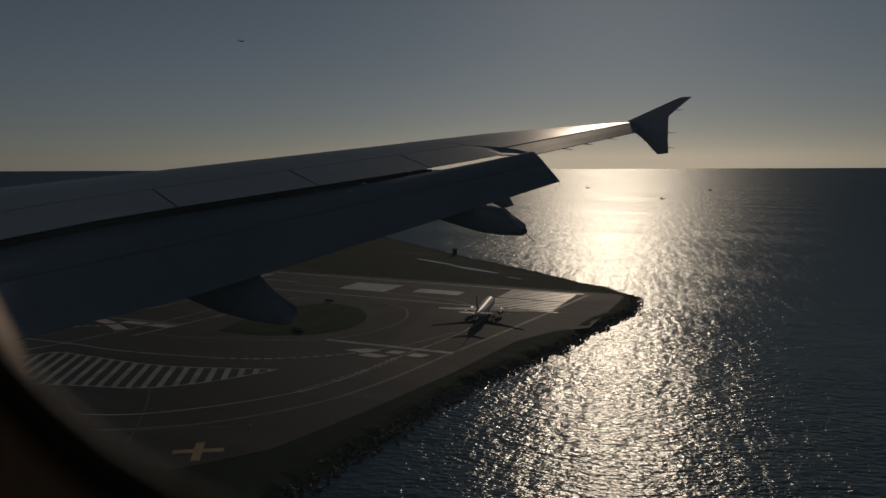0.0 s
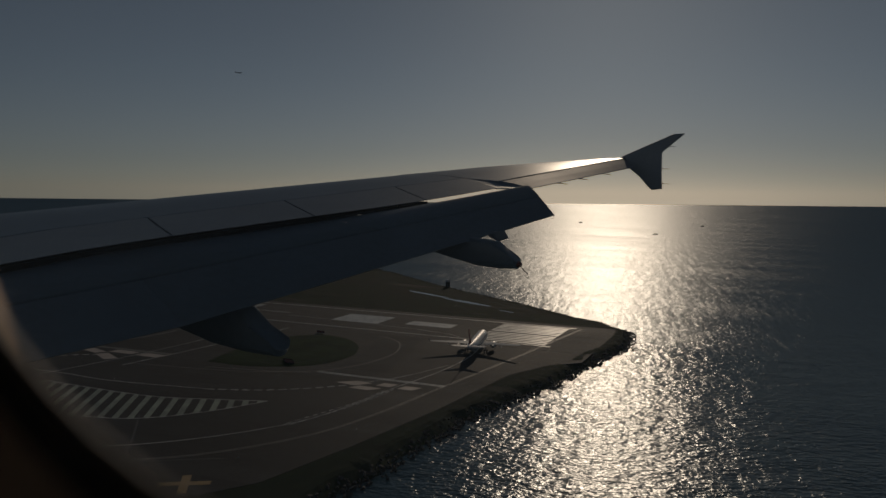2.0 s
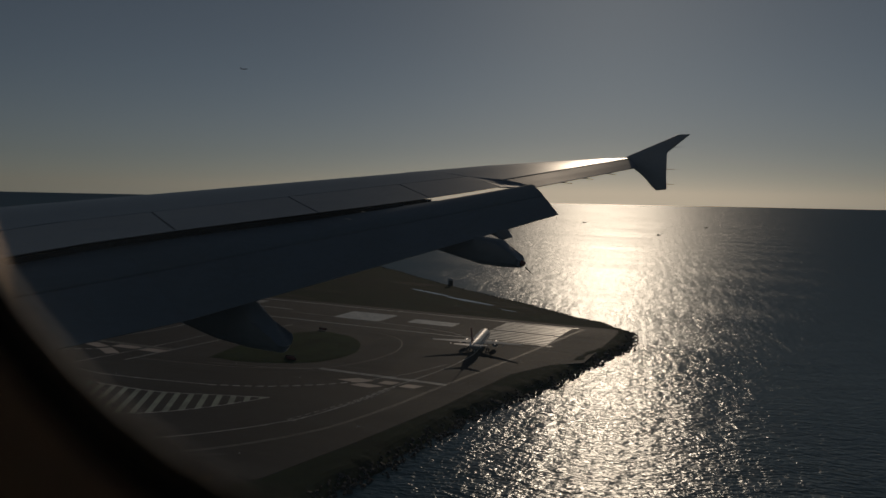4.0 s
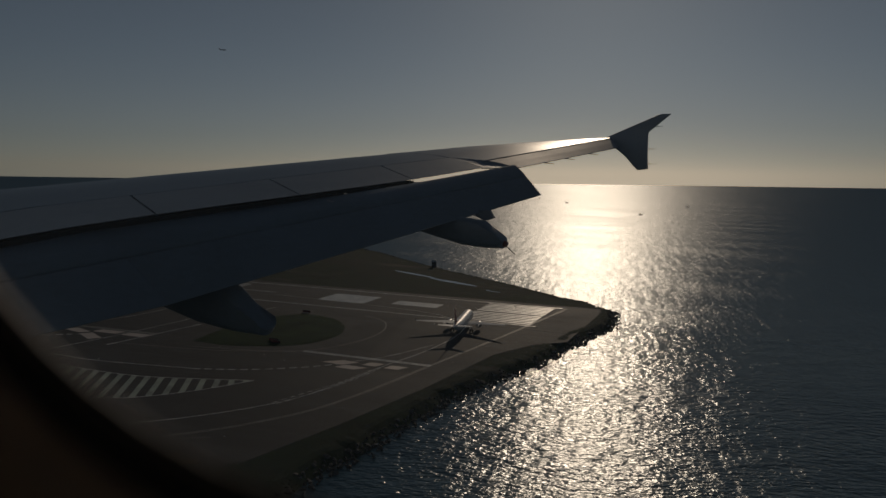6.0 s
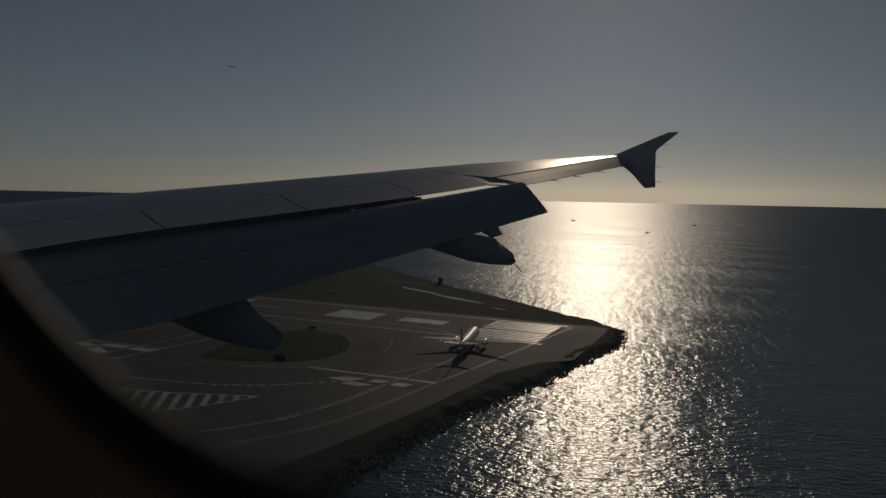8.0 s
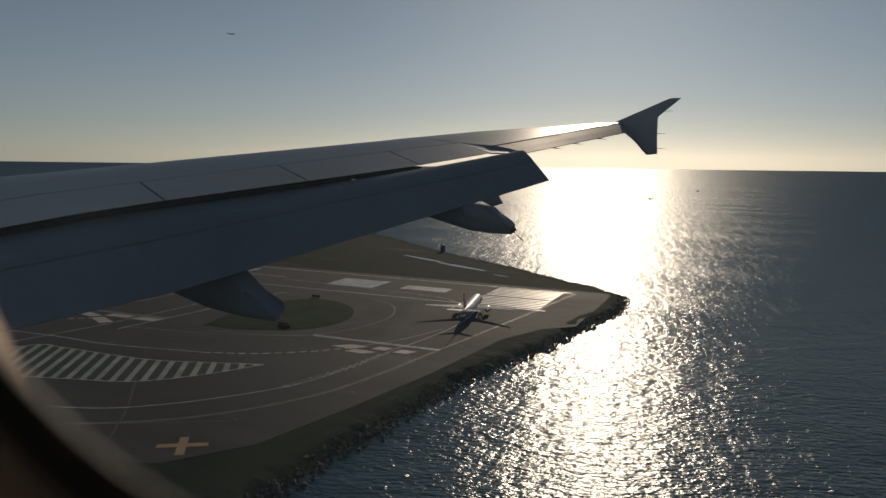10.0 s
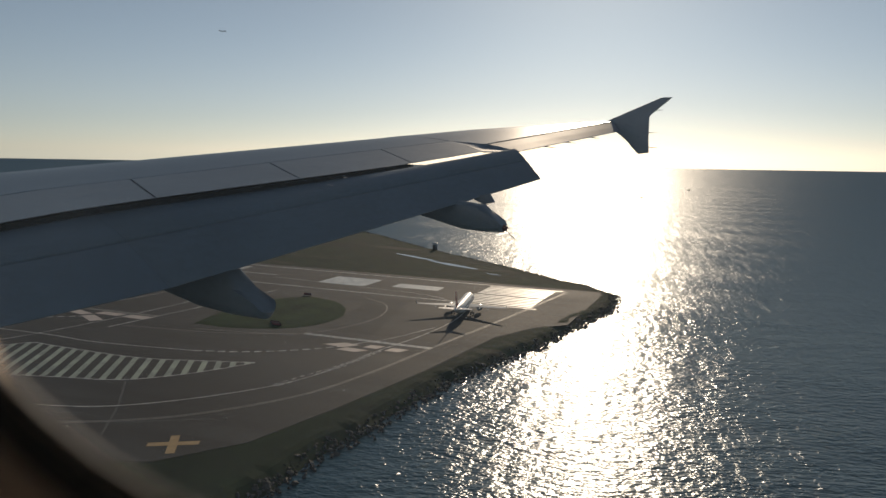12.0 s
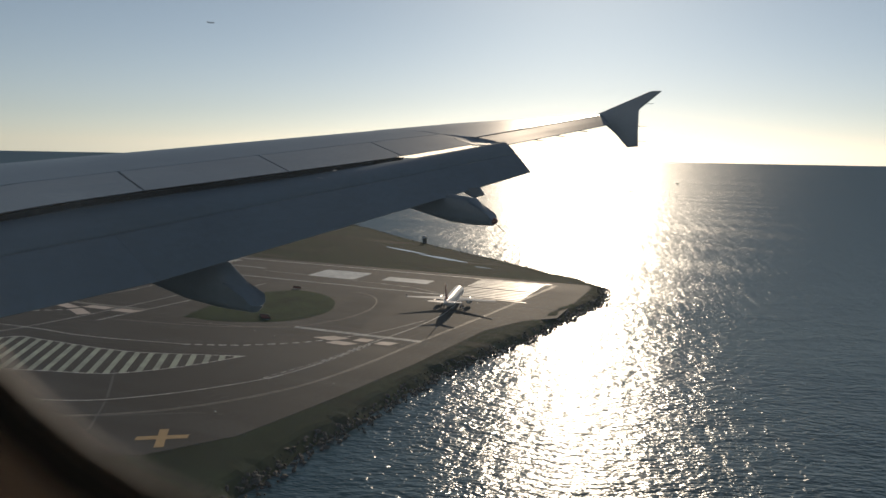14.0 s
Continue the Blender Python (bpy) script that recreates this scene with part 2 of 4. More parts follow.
    l.new(total.outputs[0], wider.inputs[0])
    l.new(wider.outputs[0], chop.inputs["Roughness"])
    return m


sea_water = sea_material()


def pane_material():
    """Clear acrylic with a thin film of dust that catches the sun."""
    m = bpy.data.materials.new("acrylic_pane")
    m.use_nodes = True
    n, l = m.node_tree.nodes, m.node_tree.links
    n.remove(n["Principled BSDF"])
    clear = n.new("ShaderNodeBsdfTransparent")
    gloss = n.new("ShaderNodeBsdfGlossy")
    gloss.inputs["Roughness"].default_value = 0.0
    facing = n.new("ShaderNodeLayerWeight")
    steep = n.new("ShaderNodeMath")
    steep.operation = "POWER"
    steep.inputs[1].default_value = 5.0
    l.new(facing.outputs["Facing"], steep.inputs[0])
    sheen = n.new("ShaderNodeMath")
    sheen.operation = "MULTIPLY_ADD"
    sheen.inputs[1].default_value, sheen.inputs[2].default_value = 0.15, 0.004
    l.new(steep.outputs[0], sheen.inputs[0])
    p = n.new("ShaderNodeMixShader")
    l.new(sheen.outputs[0], p.inputs[0])
    l.new(clear.outputs[0], p.inputs[1])
    l.new(gloss.outputs[0], p.inputs[2])
    dust = n.new("ShaderNodeBsdfTranslucent")
    dust.inputs["Color"].default_value = (0.55, 0.74, 0.98, 1)
    smear = n.new("ShaderNodeTexNoise")
    smear.inputs["Scale"].default_value = 14.0
    smear.inputs["Detail"].default_value = 3
    amount = n.new("ShaderNodeMapRange")
    amount.inputs["From Min"].default_value, amount.inputs["From Max"].default_value = 0.3, 0.75
    amount.inputs["To Min"].default_value, amount.inputs["To Max"].default_value = 0.0065, 0.015
    tc = n.new("ShaderNodeTexCoord")
    l.new(tc.outputs["Object"], smear.inputs["Vector"])
    l.new(smear.outputs["Fac"], amount.inputs["Value"])
    mix = n.new("ShaderNodeMixShader")
    l.new(amount.outputs[0], mix.inputs[0])
    l.new(p.outputs[0], mix.inputs[1])
    l.new(dust.outputs[0], mix.inputs[2])
    l.new(mix.outputs[0], n["Material Output"].inputs["Surface"])
    return m


acrylic = pane_material()


# ---------------------------------------------------------------- mesh helpers
def holder(name, label, category, group="", kind="", at=(0, 0, 0)):
    ob = new(name)
    ob.location = at
    return tagged(ob, label, category, group, kind)


def finish(name, bm, mat, smooth=False):
    bmesh.ops.recalc_face_normals(bm, faces=bm.faces)
    me = bpy.data.meshes.new(name)
    bm.to_mesh(me)
    bm.free()
    me.materials.append(mat)
    if smooth:
        me.shade_smooth()
        me.set_sharp_from_angle(angle=radians(32))
    return me


def part(name, bm, mat, parent, label="", smooth=False):
    ob = new(name, finish(name, bm, mat, smooth))
    ob.parent = parent
    return tagged(ob, label)


def thing(name, bm, mat, label, category, kind="", group="", smooth=False):
    return tagged(new(name, finish(name, bm, mat, smooth)), label, category, group, kind)


def loft(bm, rings, cap=True):
    """Skin closed rings of equal length."""
    made = [[bm.verts.new(p) for p in ring] for ring in rings]
    k = len(made[0])
    for a, b in zip(made, made[1:]):
        for i in range(k):
            bm.faces.new((a[i], a[(i + 1) % k], b[(i + 1) % k], b[i]))
    if cap:
        bm.faces.new(made[0][::-1])
        bm.faces.new(made[-1])
    return made


def slab(bm, outline, thick):
    """A plate: the outline's points and the same points moved by the vector thick."""
    t = Vector(thick)
    a = [Vector(p) for p in outline]
    loft(bm, [a, [p + t for p in a]])


def tube(bm, a, b, ra, rb, sides=8):
    a, b = Vector(a), Vector(b)
    q = (b - a).to_track_quat("Z", "Y")
    rings = []
    for c, r in ((a, ra), (b, rb)):
        rings.append([c + q @ Vector((r * math.cos(k * math.tau / sides), r * math.sin(k * math.tau / sides), 0)) for k in range(sides)])
    loft(bm, rings)


def soften(bm, width, segments=2):
    bmesh.ops.remove_doubles(bm, verts=bm.verts, dist=1e-5)
    bmesh.ops.recalc_face_normals(bm, faces=bm.faces)
    edges = [e for e in bm.edges if len(e.link_faces) == 2 and e.calc_face_angle(0) > radians(25)]
    bmesh.ops.bevel(bm, geom=edges, offset=width, segments=segments, affect="EDGES", profile=0.5, clamp_overlap=True)


# ---------------------------------------------------------------- sea
def build_sea():
    bm = bmesh.new()
    for x, y in ((-40000, -40000), (40000, -40000), (40000, 40000), (-40000, 40000)):
        bm.verts.new((x, y, 0))
    bm.faces.new(bm.verts)
    thing("water", bm, sea_water, "dark blue-grey sea with small ripples and sun glitter", "sea", "structure")


build_sea()


# ---------------------------------------------------------------- own aircraft: the wing
# Along the wing: y outboard; x aft; z from the eye's level
def crest(y):
    """The highest line of the upper skin."""
    x = 0.5206 * y
    tip = max(0.0, y - 13.0)
    return x - 0.16 * tip, -0.13 + 0.1105 * (y - 6.65) - 0.0215 * max(0.0, 13.7 - y) - 0.010 * tip


def spoiler_back(y):
    x = 6.5 + 0.313 * max(0.0, y - 6.4)
    return x, -0.443 + 0.126 * (y - 6.95) + 0.008 * max(0.0, y - 9.5) ** 2


def hinge(y):
    x = 5.25 + 0.36 * max(0.0, y - 6.4)
    return x, -0.282 + 0.135 * (y - 7.307)


def aileron_hinge(y):
    return 7.99 + 0.13 * (y - 12.2), 0.332 + 0.1375 * (y - 12.2)


def aileron_back(y):
    return 8.4426 + 0.07 * (y - 12.49), 0.228 + 0.126 * (y - 12.49)


def flap_back(y):
    if y >= 6.4:
        return 9.23 - 0.313 * (11.46 - y), -0.205 - 0.2086 * (11.46 - y)
    return 7.65, -1.26 - 0.06 * (6.4 - y)


def up(x, y, z):
    return Vector((x, y, EYE_Z + z))


FLAP_END = 11.80
SPOILER_END = 11.77


SPOILER_SKEW = 0.42      # the side edges stand square to the hinge line


def rear_edge(y):
    """The line where the upper skin ends: at the spoilers, then stepping back to the aileron."""
    return hinge(y) if y < 12.195 else aileron_hinge(y)


def build_wing():
    wing = holder("aircraft_wing", "grey painted airliner wing with lowered flaps and a tip fence", "aircraft wing", at=(6.5, 1.9, EYE_Z - 0.9))
    bpy.context.view_layer.update()
    inv = wing.matrix_world.inverted()

    def add(name, bm, mat, label="", parent=None, smooth=False):
        bmesh.ops.transform(bm, matrix=inv, verts=bm.verts)
        return part(name, bm, mat, parent or wing, label, smooth)

    # wing box: nose, crest, hinge line, lower skin
    rings = []
    stations = [1.9, 3.5, 5.0, 6.4, 7.5, 8.7, 10.0, 10.8, 11.3, 11.80, 12.1, 12.19, 12.2, 12.6, 13.0, 13.7, 14.3, 14.9, 15.4, 15.8, 16.2, 16.45, 16.66]
    for y in stations:
        cx, cz = crest(y)
        hx, hz = rear_edge(y)
        hx -= 0.012
        span = hx - cx
        thick = 0.10 + 0.055 * (16.6 - y)
        nose = 0.42 * span + 0.15
        ring = [(cx - nose, cz - thick * 0.62), (cx - nose * 0.93, cz - thick * 0.36), (cx - nose * 0.62, cz - thick * 0.12), (cx - nose * 0.3, cz - thick * 0.03)]
        # from the crest to the rear spar, then straight on to the edge
        px, pz = hinge(y)
        if px > hx - 0.03:
            px, pz = cx + (hx - cx) * 0.97, cz + (hz - cz) * 0.97
        for k in range(5):
            u = k / 4
            ring.append((cx + (px - cx) * u, cz + (pz - cz) * (u ** 1.6) + 0.03 * (px - cx) * u * (1 - u)))
        ring += [(hx, hz), (hx, hz - 0.10 - 0.04 * thick), (cx + span * 0.5, cz - thick * 1.0), (cx, cz - thick * 1.12), (cx - nose * 0.6, cz - thick * 0.95)]
        rings.append([up(x, y, z) for x, z in ring])
    inner = stations.index(12.2)
    for some in (rings[:inner], rings[inner:]):
        bm = bmesh.new()
        loft(bm, some)
        add("wing_skin", bm, wing_paint, "grey upper wing skin with a satin sheen", smooth=True)

    # spoilers with open joints
    joints = [3.4, 5.15, 7.0, 8.72, 10.45, SPOILER_END]
    for a, b in zip(joints, joints[1:]):
        bm = bmesh.new()
        ya, yb = a + 0.013, b - 0.013
        top = []
        for y in (ya, (ya + yb) / 2, yb):
            f = y + SPOILER_SKEW
            m = y + SPOILER_SKEW / 2
            hx, hz = hinge(f)
            sx, sz = spoiler_back(y)
            mx, mz = (hx + sx) / 2, (hz + sz) / 2 + 0.008
            ring = [up(hx + 0.05, f, hz + 0.002), up(mx, m, mz), up(sx, y, sz), up(sx - 0.02, y, sz - 0.008), up(mx, m, mz - 0.07), up(hx + 0.05, f, hz - 0.09)]
            top.append(ring)
        loft(bm, top)
        add("spoiler", bm, spoiler_paint)
    # fixed panel between the last spoiler and the aileron
    bm = bmesh.new()
    rings = []
    front = [Vector((x, y, z)) for y, (x, z) in ((12.18, hinge(12.18)), (12.22, aileron_hinge(12.22)))]
    back = [Vector((x, y, z)) for y, (x, z) in ((SPOILER_END + 0.01, spoiler_back(SPOILER_END)), (12.46, aileron_back(12.46)))]
    for k in range(5):
        u = k / 4
        p, q = front[0].lerp(front[1], u), back[0].lerp(back[1], u)
        m = (p + q) / 2
        rings.append([up(p.x, p.y, p.z), up(m.x, m.y, m.z + 0.01), up(q.x, q.y, q.z), up(q.x, q.y, q.z - 0.018), up(p.x, p.y, p.z - 0.08)])
    loft(bm, rings)
    add("fixed_panel", bm, spoiler_paint)
    # shade under the spoilers, put in as a near-black solid
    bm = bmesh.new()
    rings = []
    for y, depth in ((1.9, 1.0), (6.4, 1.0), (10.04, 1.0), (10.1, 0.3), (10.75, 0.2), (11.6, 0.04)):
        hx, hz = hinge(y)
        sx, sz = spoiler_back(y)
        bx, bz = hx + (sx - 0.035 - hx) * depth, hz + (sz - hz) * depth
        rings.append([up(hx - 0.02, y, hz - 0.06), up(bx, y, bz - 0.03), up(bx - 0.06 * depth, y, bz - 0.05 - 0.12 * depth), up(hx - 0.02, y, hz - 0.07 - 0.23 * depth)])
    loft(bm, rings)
    add("cove", bm, black_and_gap_shade, "near-black filler standing for shade behind the rear spar")

    # bracket under the joint of the outer spoilers
    bm = bmesh.new()
    sx, sz = spoiler_back(10.45)
    slab(bm, [up(sx - 0.5, 10.41, sz - 0.02), up(sx - 0.01, 10.41, sz - 0.02), up(sx - 0.03, 10.41, sz - 0.10), up(sx - 0.5, 10.41, sz - 0.16)], (0, 0.09, 0))
    add("bracket", bm, black_and_gap_shade)

    # aileron
    bm = bmesh.new()
    rings = []
    for k in range(7):
        p = 12.23 + (16.62 - 12.23) * k / 6
        q = 12.50 + (16.66 - 12.50) * k / 6
        hx, hz = aileron_hinge(p)
        ax, az = aileron_back(q)
        # the outer end is raked inboard
        rake = 0.035 * k / 6
        ax, q, az = ax + (13.6 - ax) * rake, q + (1.7 - q) * rake, az * (1 - rake)
        m = (p + q) / 2
        rings.append([up(hx + 0.012, p, hz - 0.012), up((hx + ax) / 2, m, (hz + az) / 2 - 0.002), up(ax, q, az), up(ax - 0.01, q, az - 0.012), up((hx + ax) / 2, m, (hz + az) / 2 - 0.06), up(hx + 0.012, p, hz - 0.11)])
    loft(bm, rings)
    add("aileron", bm, aileron_paint, "pale grey aileron")

    # flaps, lowered, inner and outer
    def flap(y0, y1, end_shift, label):
        front = [(0.0, -0.03), (0.02, 0.02), (0.10, 0.050), (0.28, 0.064), (0.436, 0.060), (0.444, 0.052), (0.440, -0.055), (0.25, -0.09), (0.06, -0.09)]
        rear = [(0.462, 0.046), (0.47, 0.052), (0.65, 0.036), (0.85, 0.016), (1.0, 0.0), (0.99, -0.012), (0.7, -0.045), (0.466, -0.06)]
        # the third profile is an added near-black filler, shade for the flap's joint
        for name, prof in (("flap", front), ("flap_tab", rear), ("gap_seal", [(0.430, 0.035), (0.475, 0.035), (0.475, -0.03), (0.430, -0.03)])):
            bm = bmesh.new()
            rings = []
            for k in range(13):
                y = y0 + (y1 - y0) * k / 12
                sx, sz = spoiler_back(y)
                w = max(0.0, (y - 8.8) / 3.0)
                lx, lz = sx - 0.08 + 0.48 * w, sz - 0.105 + 0.128 * w
                slide = end_shift * (k / 12) ** 4
                fx, fz = flap_back(y - slide)
                chord = fx - lx
                rings.append([up(lx + chord * u, y - u * slide, lz + (fz - lz) * u + v * chord) for u, v in prof])
            loft(bm, rings)
            add(name, bm, black_and_gap_shade if name == "gap_seal" else flap_paint, "near-black filler standing for shade in the flap's joint" if name == "gap_seal" else label, smooth=name != "gap_seal")

    flap(1.95, 6.398, 0.0, "lowered inner flap, grey")
    flap(6.402, FLAP_END + 0.10, 0.34, "lowered outer flap, grey")

    # flap track fairings: pointed boats below the flaps
    def fairing(y, outline, half):
        bm = bmesh.new()
        n = len(outline)
        mid = [up(x, y, z) for x, z in outline]
        cx = sum(x for x, z in outline) / n
        cz = sum(z for x, z in outline) / n
        side = []
        for s, grow in ((-1, 0.58), (-0.9, 0.76), (-0.7, 0.89), (-0.4, 0.97), (0, 1.0), (0.4, 0.97), (0.7, 0.89), (0.9, 0.76), (1, 0.58)):
            side.append([up(cx + (x - cx) * (0.55 + 0.45 * grow if x < 8 else grow * 0.15 + 0.85), y + s * half, cz + (z - cz) * grow) for x, z in outline])
        loft(bm, side)
        add("flap_track_fairing", bm, flap_paint, "pointed fairing below the flap", smooth=True)

    fairing(7.20, [(5.2, -0.95), (5.9, -1.3), (6.56, -1.49), (7.18, -1.61), (7.7, -1.645), (8.15, -1.64), (8.19, -1.57), (7.96, -1.36), (7.70, -1.16), (7.2, -1.02), (6.3, -0.8)], 0.15)
    fairing(10.10, [(6.9, -0.35), (7.5, -0.55), (8.19, -0.70), (8.82, -0.84), (9.15, -0.86), (9.41, -0.85), (9.43, -0.765), (9.13, -0.51), (8.75, -0.47), (7.7, -0.25)], 0.12)
    # red tail cap of the outer fairing
    bm = bmesh.new()
    rings = []
    for x, r in ((9.24, 0.055), (9.34, 0.06), (9.43, 0.052), (9.46, 0.03)):
        rings.append([up(x, 10.10 + r * math.cos(math.tau * k / 12), -0.79 + 0.8 * r * math.sin(math.tau * k / 12)) for k in range(12)])
    loft(bm, rings)
    add("tail_cap", bm, dull_red, "dull red fairing tail cap", smooth=True)
    # rubbed bright marks and worn gaps on the flap
    for y, u, ln in ((8.95, 0.12, 0.16), (9.35, 0.06, 0.10)):
        sx, sz = spoiler_back(y)
        fx, fz = flap_back(y)
        lx, lz = sx - 0.08, sz - 0.105
        at = Vector((lx + (fx - lx) * u, y, lz + (fz - lz) * u + 0.056 * (fx - lx)))
        bm = bmesh.new()
        slab(bm, [up(*(at + Vector(d))) for d in ((0, 0, 0.006), (ln, 0.05, -0.02), (ln, 0.075, -0.02), (0, 0.03, 0.006))], (0, 0, -0.02))
        add("bare_mark", bm, bare_metal)

    # small end plate of the flap track at the trailing edge
    bm = bmesh.new()
    slab(bm, [up(9.03, 10.4, -0.385), up(9.10, 10.4, -0.485), up(8.96, 10.4, -0.53), up(8.70, 10.4, -0.42)], (0, 0.05, 0))
    add("track_end", bm, flap_paint)

    # tip fence: upper and lower fin in one upright plate
    bm = bmesh.new()
    rim = [(8.38, 0.93), (8.47, 0.982), (9.49, 1.402), (9.54, 1.412), (9.73, 1.412), (9.31, 1.07), (9.285, 1.03), (9.29, 0.60), (9.31, 0.31), (9.10, 0.288), (9.00, 0.38), (8.88, 0.52), (8.77, 0.62), (8.64, 0.72), (8.45, 0.80)]
    slab(bm, [up(x, 16.72, z) for x, z in rim], (0, 0.06, 0))
    soften(bm, 0.012)
    fence = add("tip_fence", bm, fence_paint, "dark arrow-shaped wing tip fence")
    # static wicks
    for (x, y, z, dx, dz) in ((9.42, 16.75, 1.16, 0.16, 0.005), (9.29, 16.75, 0.72, 0.17, -0.005), (9.31, 16.75, 0.42, 0.17, -0.005)):
        bm = bmesh.new()
        tube(bm, up(x, y, z), up(x + dx, y, z + dz), 0.006, 0.003, 6)
        add("static_wick", bm, black_and_gap_shade)
    for y in (13.4, 14.2, 15.2):
        ax, az = aileron_back(y)
        bm = bmesh.new()
        tube(bm, up(ax - 0.06, y, az - 0.004), up(ax + 0.17, y, az - 0.03), 0.013, 0.003, 6)
        add("static_wick", bm, black_and_gap_shade)
    # wick at the tail of the outer fairing
    bm = bmesh.new()
    tube(bm, up(9.41, 10.1, -0.79), up(9.56, 10.12, -0.92), 0.005, 0.003, 6)
    add("static_wick", bm, black_and_gap_shade)
    return wing


build_wing()


# ---------------------------------------------------------------- own aircraft: cabin side with its window
WX, WZ = 13.6, EYE_Z
WIN = (-0.294, -0.0685, 0.25, 0.268, 0.191)     # left, bottom, right, top, corner radius


def window_outline(grow, y, steps=14):
    l, b, r, t, c = WIN
    l, b, r, t, c = l - grow, b - grow, r + grow, t + grow, c + grow
    pts = []
    for cx, cz, a0 in ((r - c, t - c, 0), (l + c, t - c, 90), (l + c, b + c, 180), (r - c, b + c, 270)):
        for k in range(steps + 1):
            a = radians(a0 + 90 * k / steps)
            pts.append(Vector((WX + cx + c * math.cos(a), y, WZ + cz + c * math.sin(a))))
    return pts


def ring_mesh(bm, loops):
    made = [[bm.verts.new(p) for p in loop] for loop in loops]
    k = len(made[0])
    for a, b in zip(made, made[1:]):
        for i in range(k):
            bm.faces.new((a[i], a[(i + 1) % k], b[(i + 1) % k], b[i]))


def build_cabin():
    # side wall with the opening, outward from the lining at y = 1.80
    bm = bmesh.new()
    inner = window_outline(0.016, 1.792)
    n = len(inner)
    far = []
    for p in inner:
        d = p - Vector((WX - 0.1, 1.792, WZ + 0.1))
        k = 3.2 / max(abs(d.x), abs(d.z))
        far.append(Vector((max(WX - 0.62, min(WX + 0.62, WX - 0.1 + d.x * k)), 1.792, max(WZ - 0.9, min(WZ + 0.30, WZ + 0.1 + d.z * k)))))
    back = [p + Vector((0, 0.07, 0)) for p in far]
    inback = window_outline(0.09, 1.862)
    ring_mesh(bm, [inback, inner, far, back, inback])
    thing("wall_window_side", bm, lining, "brown shaded cabin side panel round the window", "cabin wall", "structure")
    win = holder("window_1", "rounded airliner cabin window with a pale seal", "window", kind="structure", at=(WX, 1.8, WZ))
    bpy.context.view_layer.update()
    inv = win.matrix_world.inverted()

    def add(name, bm, mat, label="", smooth=True):
        bmesh.ops.transform(bm, matrix=inv, verts=bm.verts)
        return part(name, bm, mat, win, label, smooth)

    bm = bmesh.new()
    ring_mesh(bm, [window_outline(0.018, 1.788), window_outline(0.0, 1.800), window_outline(0.013, 1.801), window_outline(0.018, 1.806), window_outline(0.018, 1.788)])
    add("reveal", bm, reveal_plastic, "dark brown window reveal")
    bm = bmesh.new()
    ring_mesh(bm, [window_outline(0.0005, 1.8000), window_outline(0.0005, 1.7990), window_outline(0.0080, 1.7938), window_outline(0.0085, 1.7945), window_outline(0.0005, 1.8000)])
    add("gasket", bm, rubber, "black rubber gasket")
    bm = bmesh.new()
    ring_mesh(bm, [window_outline(0.0, 1.8005), window_outline(-0.0012, 1.8012), window_outline(0.0005, 1.8042), window_outline(0.012, 1.806), window_outline(0.012, 1.802), window_outline(0.0, 1.8005)])
    add("seal", bm, rim_plastic, "pale window seal")
    bm = bmesh.new()
    loft(bm, [window_outline(0.03, 1.8095), window_outline(0.03, 1.8125)])
    pane = add("pane", bm, acrylic, "clear acrylic pane", smooth=False)
    pane.visible_shadow = False

    # the rest of the cabin, in the dark
    def box(name, lo, hi, label, cat):
        bm = bmesh.new()
        bmesh.ops.create_cube(bm, size=1)
        c = [(a + b) / 2 for a, b in zip(lo, hi)]
        bmesh.ops.transform(bm, matrix=Matrix.Translation(c) @ Matrix.Diagonal([b - a for a, b in zip(lo, hi)] + [1]), verts=bm.verts)
        thing(name, bm, cabin_grey, label, cat, "structure")

    x0, x1 = WX - 3.25, WX + 3.05
    z0, z1 = WZ - 0.9, WZ + 0.30
    box("floor", (x0, -1.8, z0 - 0.06), (x1, 1.85, z0), "dark cabin floor", "floor")
    box("ceiling", (x0, -1.79, z1), (x1, 1.79, z1 + 0.06), "dark cabin ceiling", "ceiling")
    box("wall_front", (x0 - 0.06, -1.8, z0), (x0, 1.85, z1), "dark cabin end wall", "wall")
    box("wall_rear", (x1, -1.8, z0), (x1 + 0.06, 1.85, z1), "dark cabin end wall", "wall")
    box("wall_far_lower", (x0, -1.86, z0), (x1, -1.8, WZ - 0.3), "dark opposite cabin wall below its windows", "wall")
    box("wall_far_upper", (x0, -1.86, WZ + 0.24), (x1, -1.8, z1), "dark opposite cabin wall above its windows", "wall")
    for a, b in ((x0, WX - 0.62), (WX + 0.62, x1)):
        box("wall_near_lower", (a, 1.792, z0), (b, 1.862, WZ - 0.12), "pale cabin side panel below the windows", "wall")
        box("wall_near_upper", (a, 1.792, WZ + 0.24), (b, 1.862, z1), "pale cabin side panel above the windows", "wall")
        count = int((b - a) / 0.54)
        for k in range(count + 1):
            c = a + (b - a - 0.28) * k / count
            box("wall_near_pier", (c, 1.792, WZ - 0.12), (c + 0.28, 1.862, WZ + 0.24), "pale cabin side panel between windows", "wall")
    for a, b in [(x0 + 0.78 * k, x0 + 0.78 * k + 0.16) for k in range(8)] + [(x1 - 0.16, x1)]:
        box("wall_far_pier", (a, -1.86, WZ - 0.3), (b, -1.8, WZ + 0.24), "dark opposite cabin wall between windows", "wall")


build_cabin()


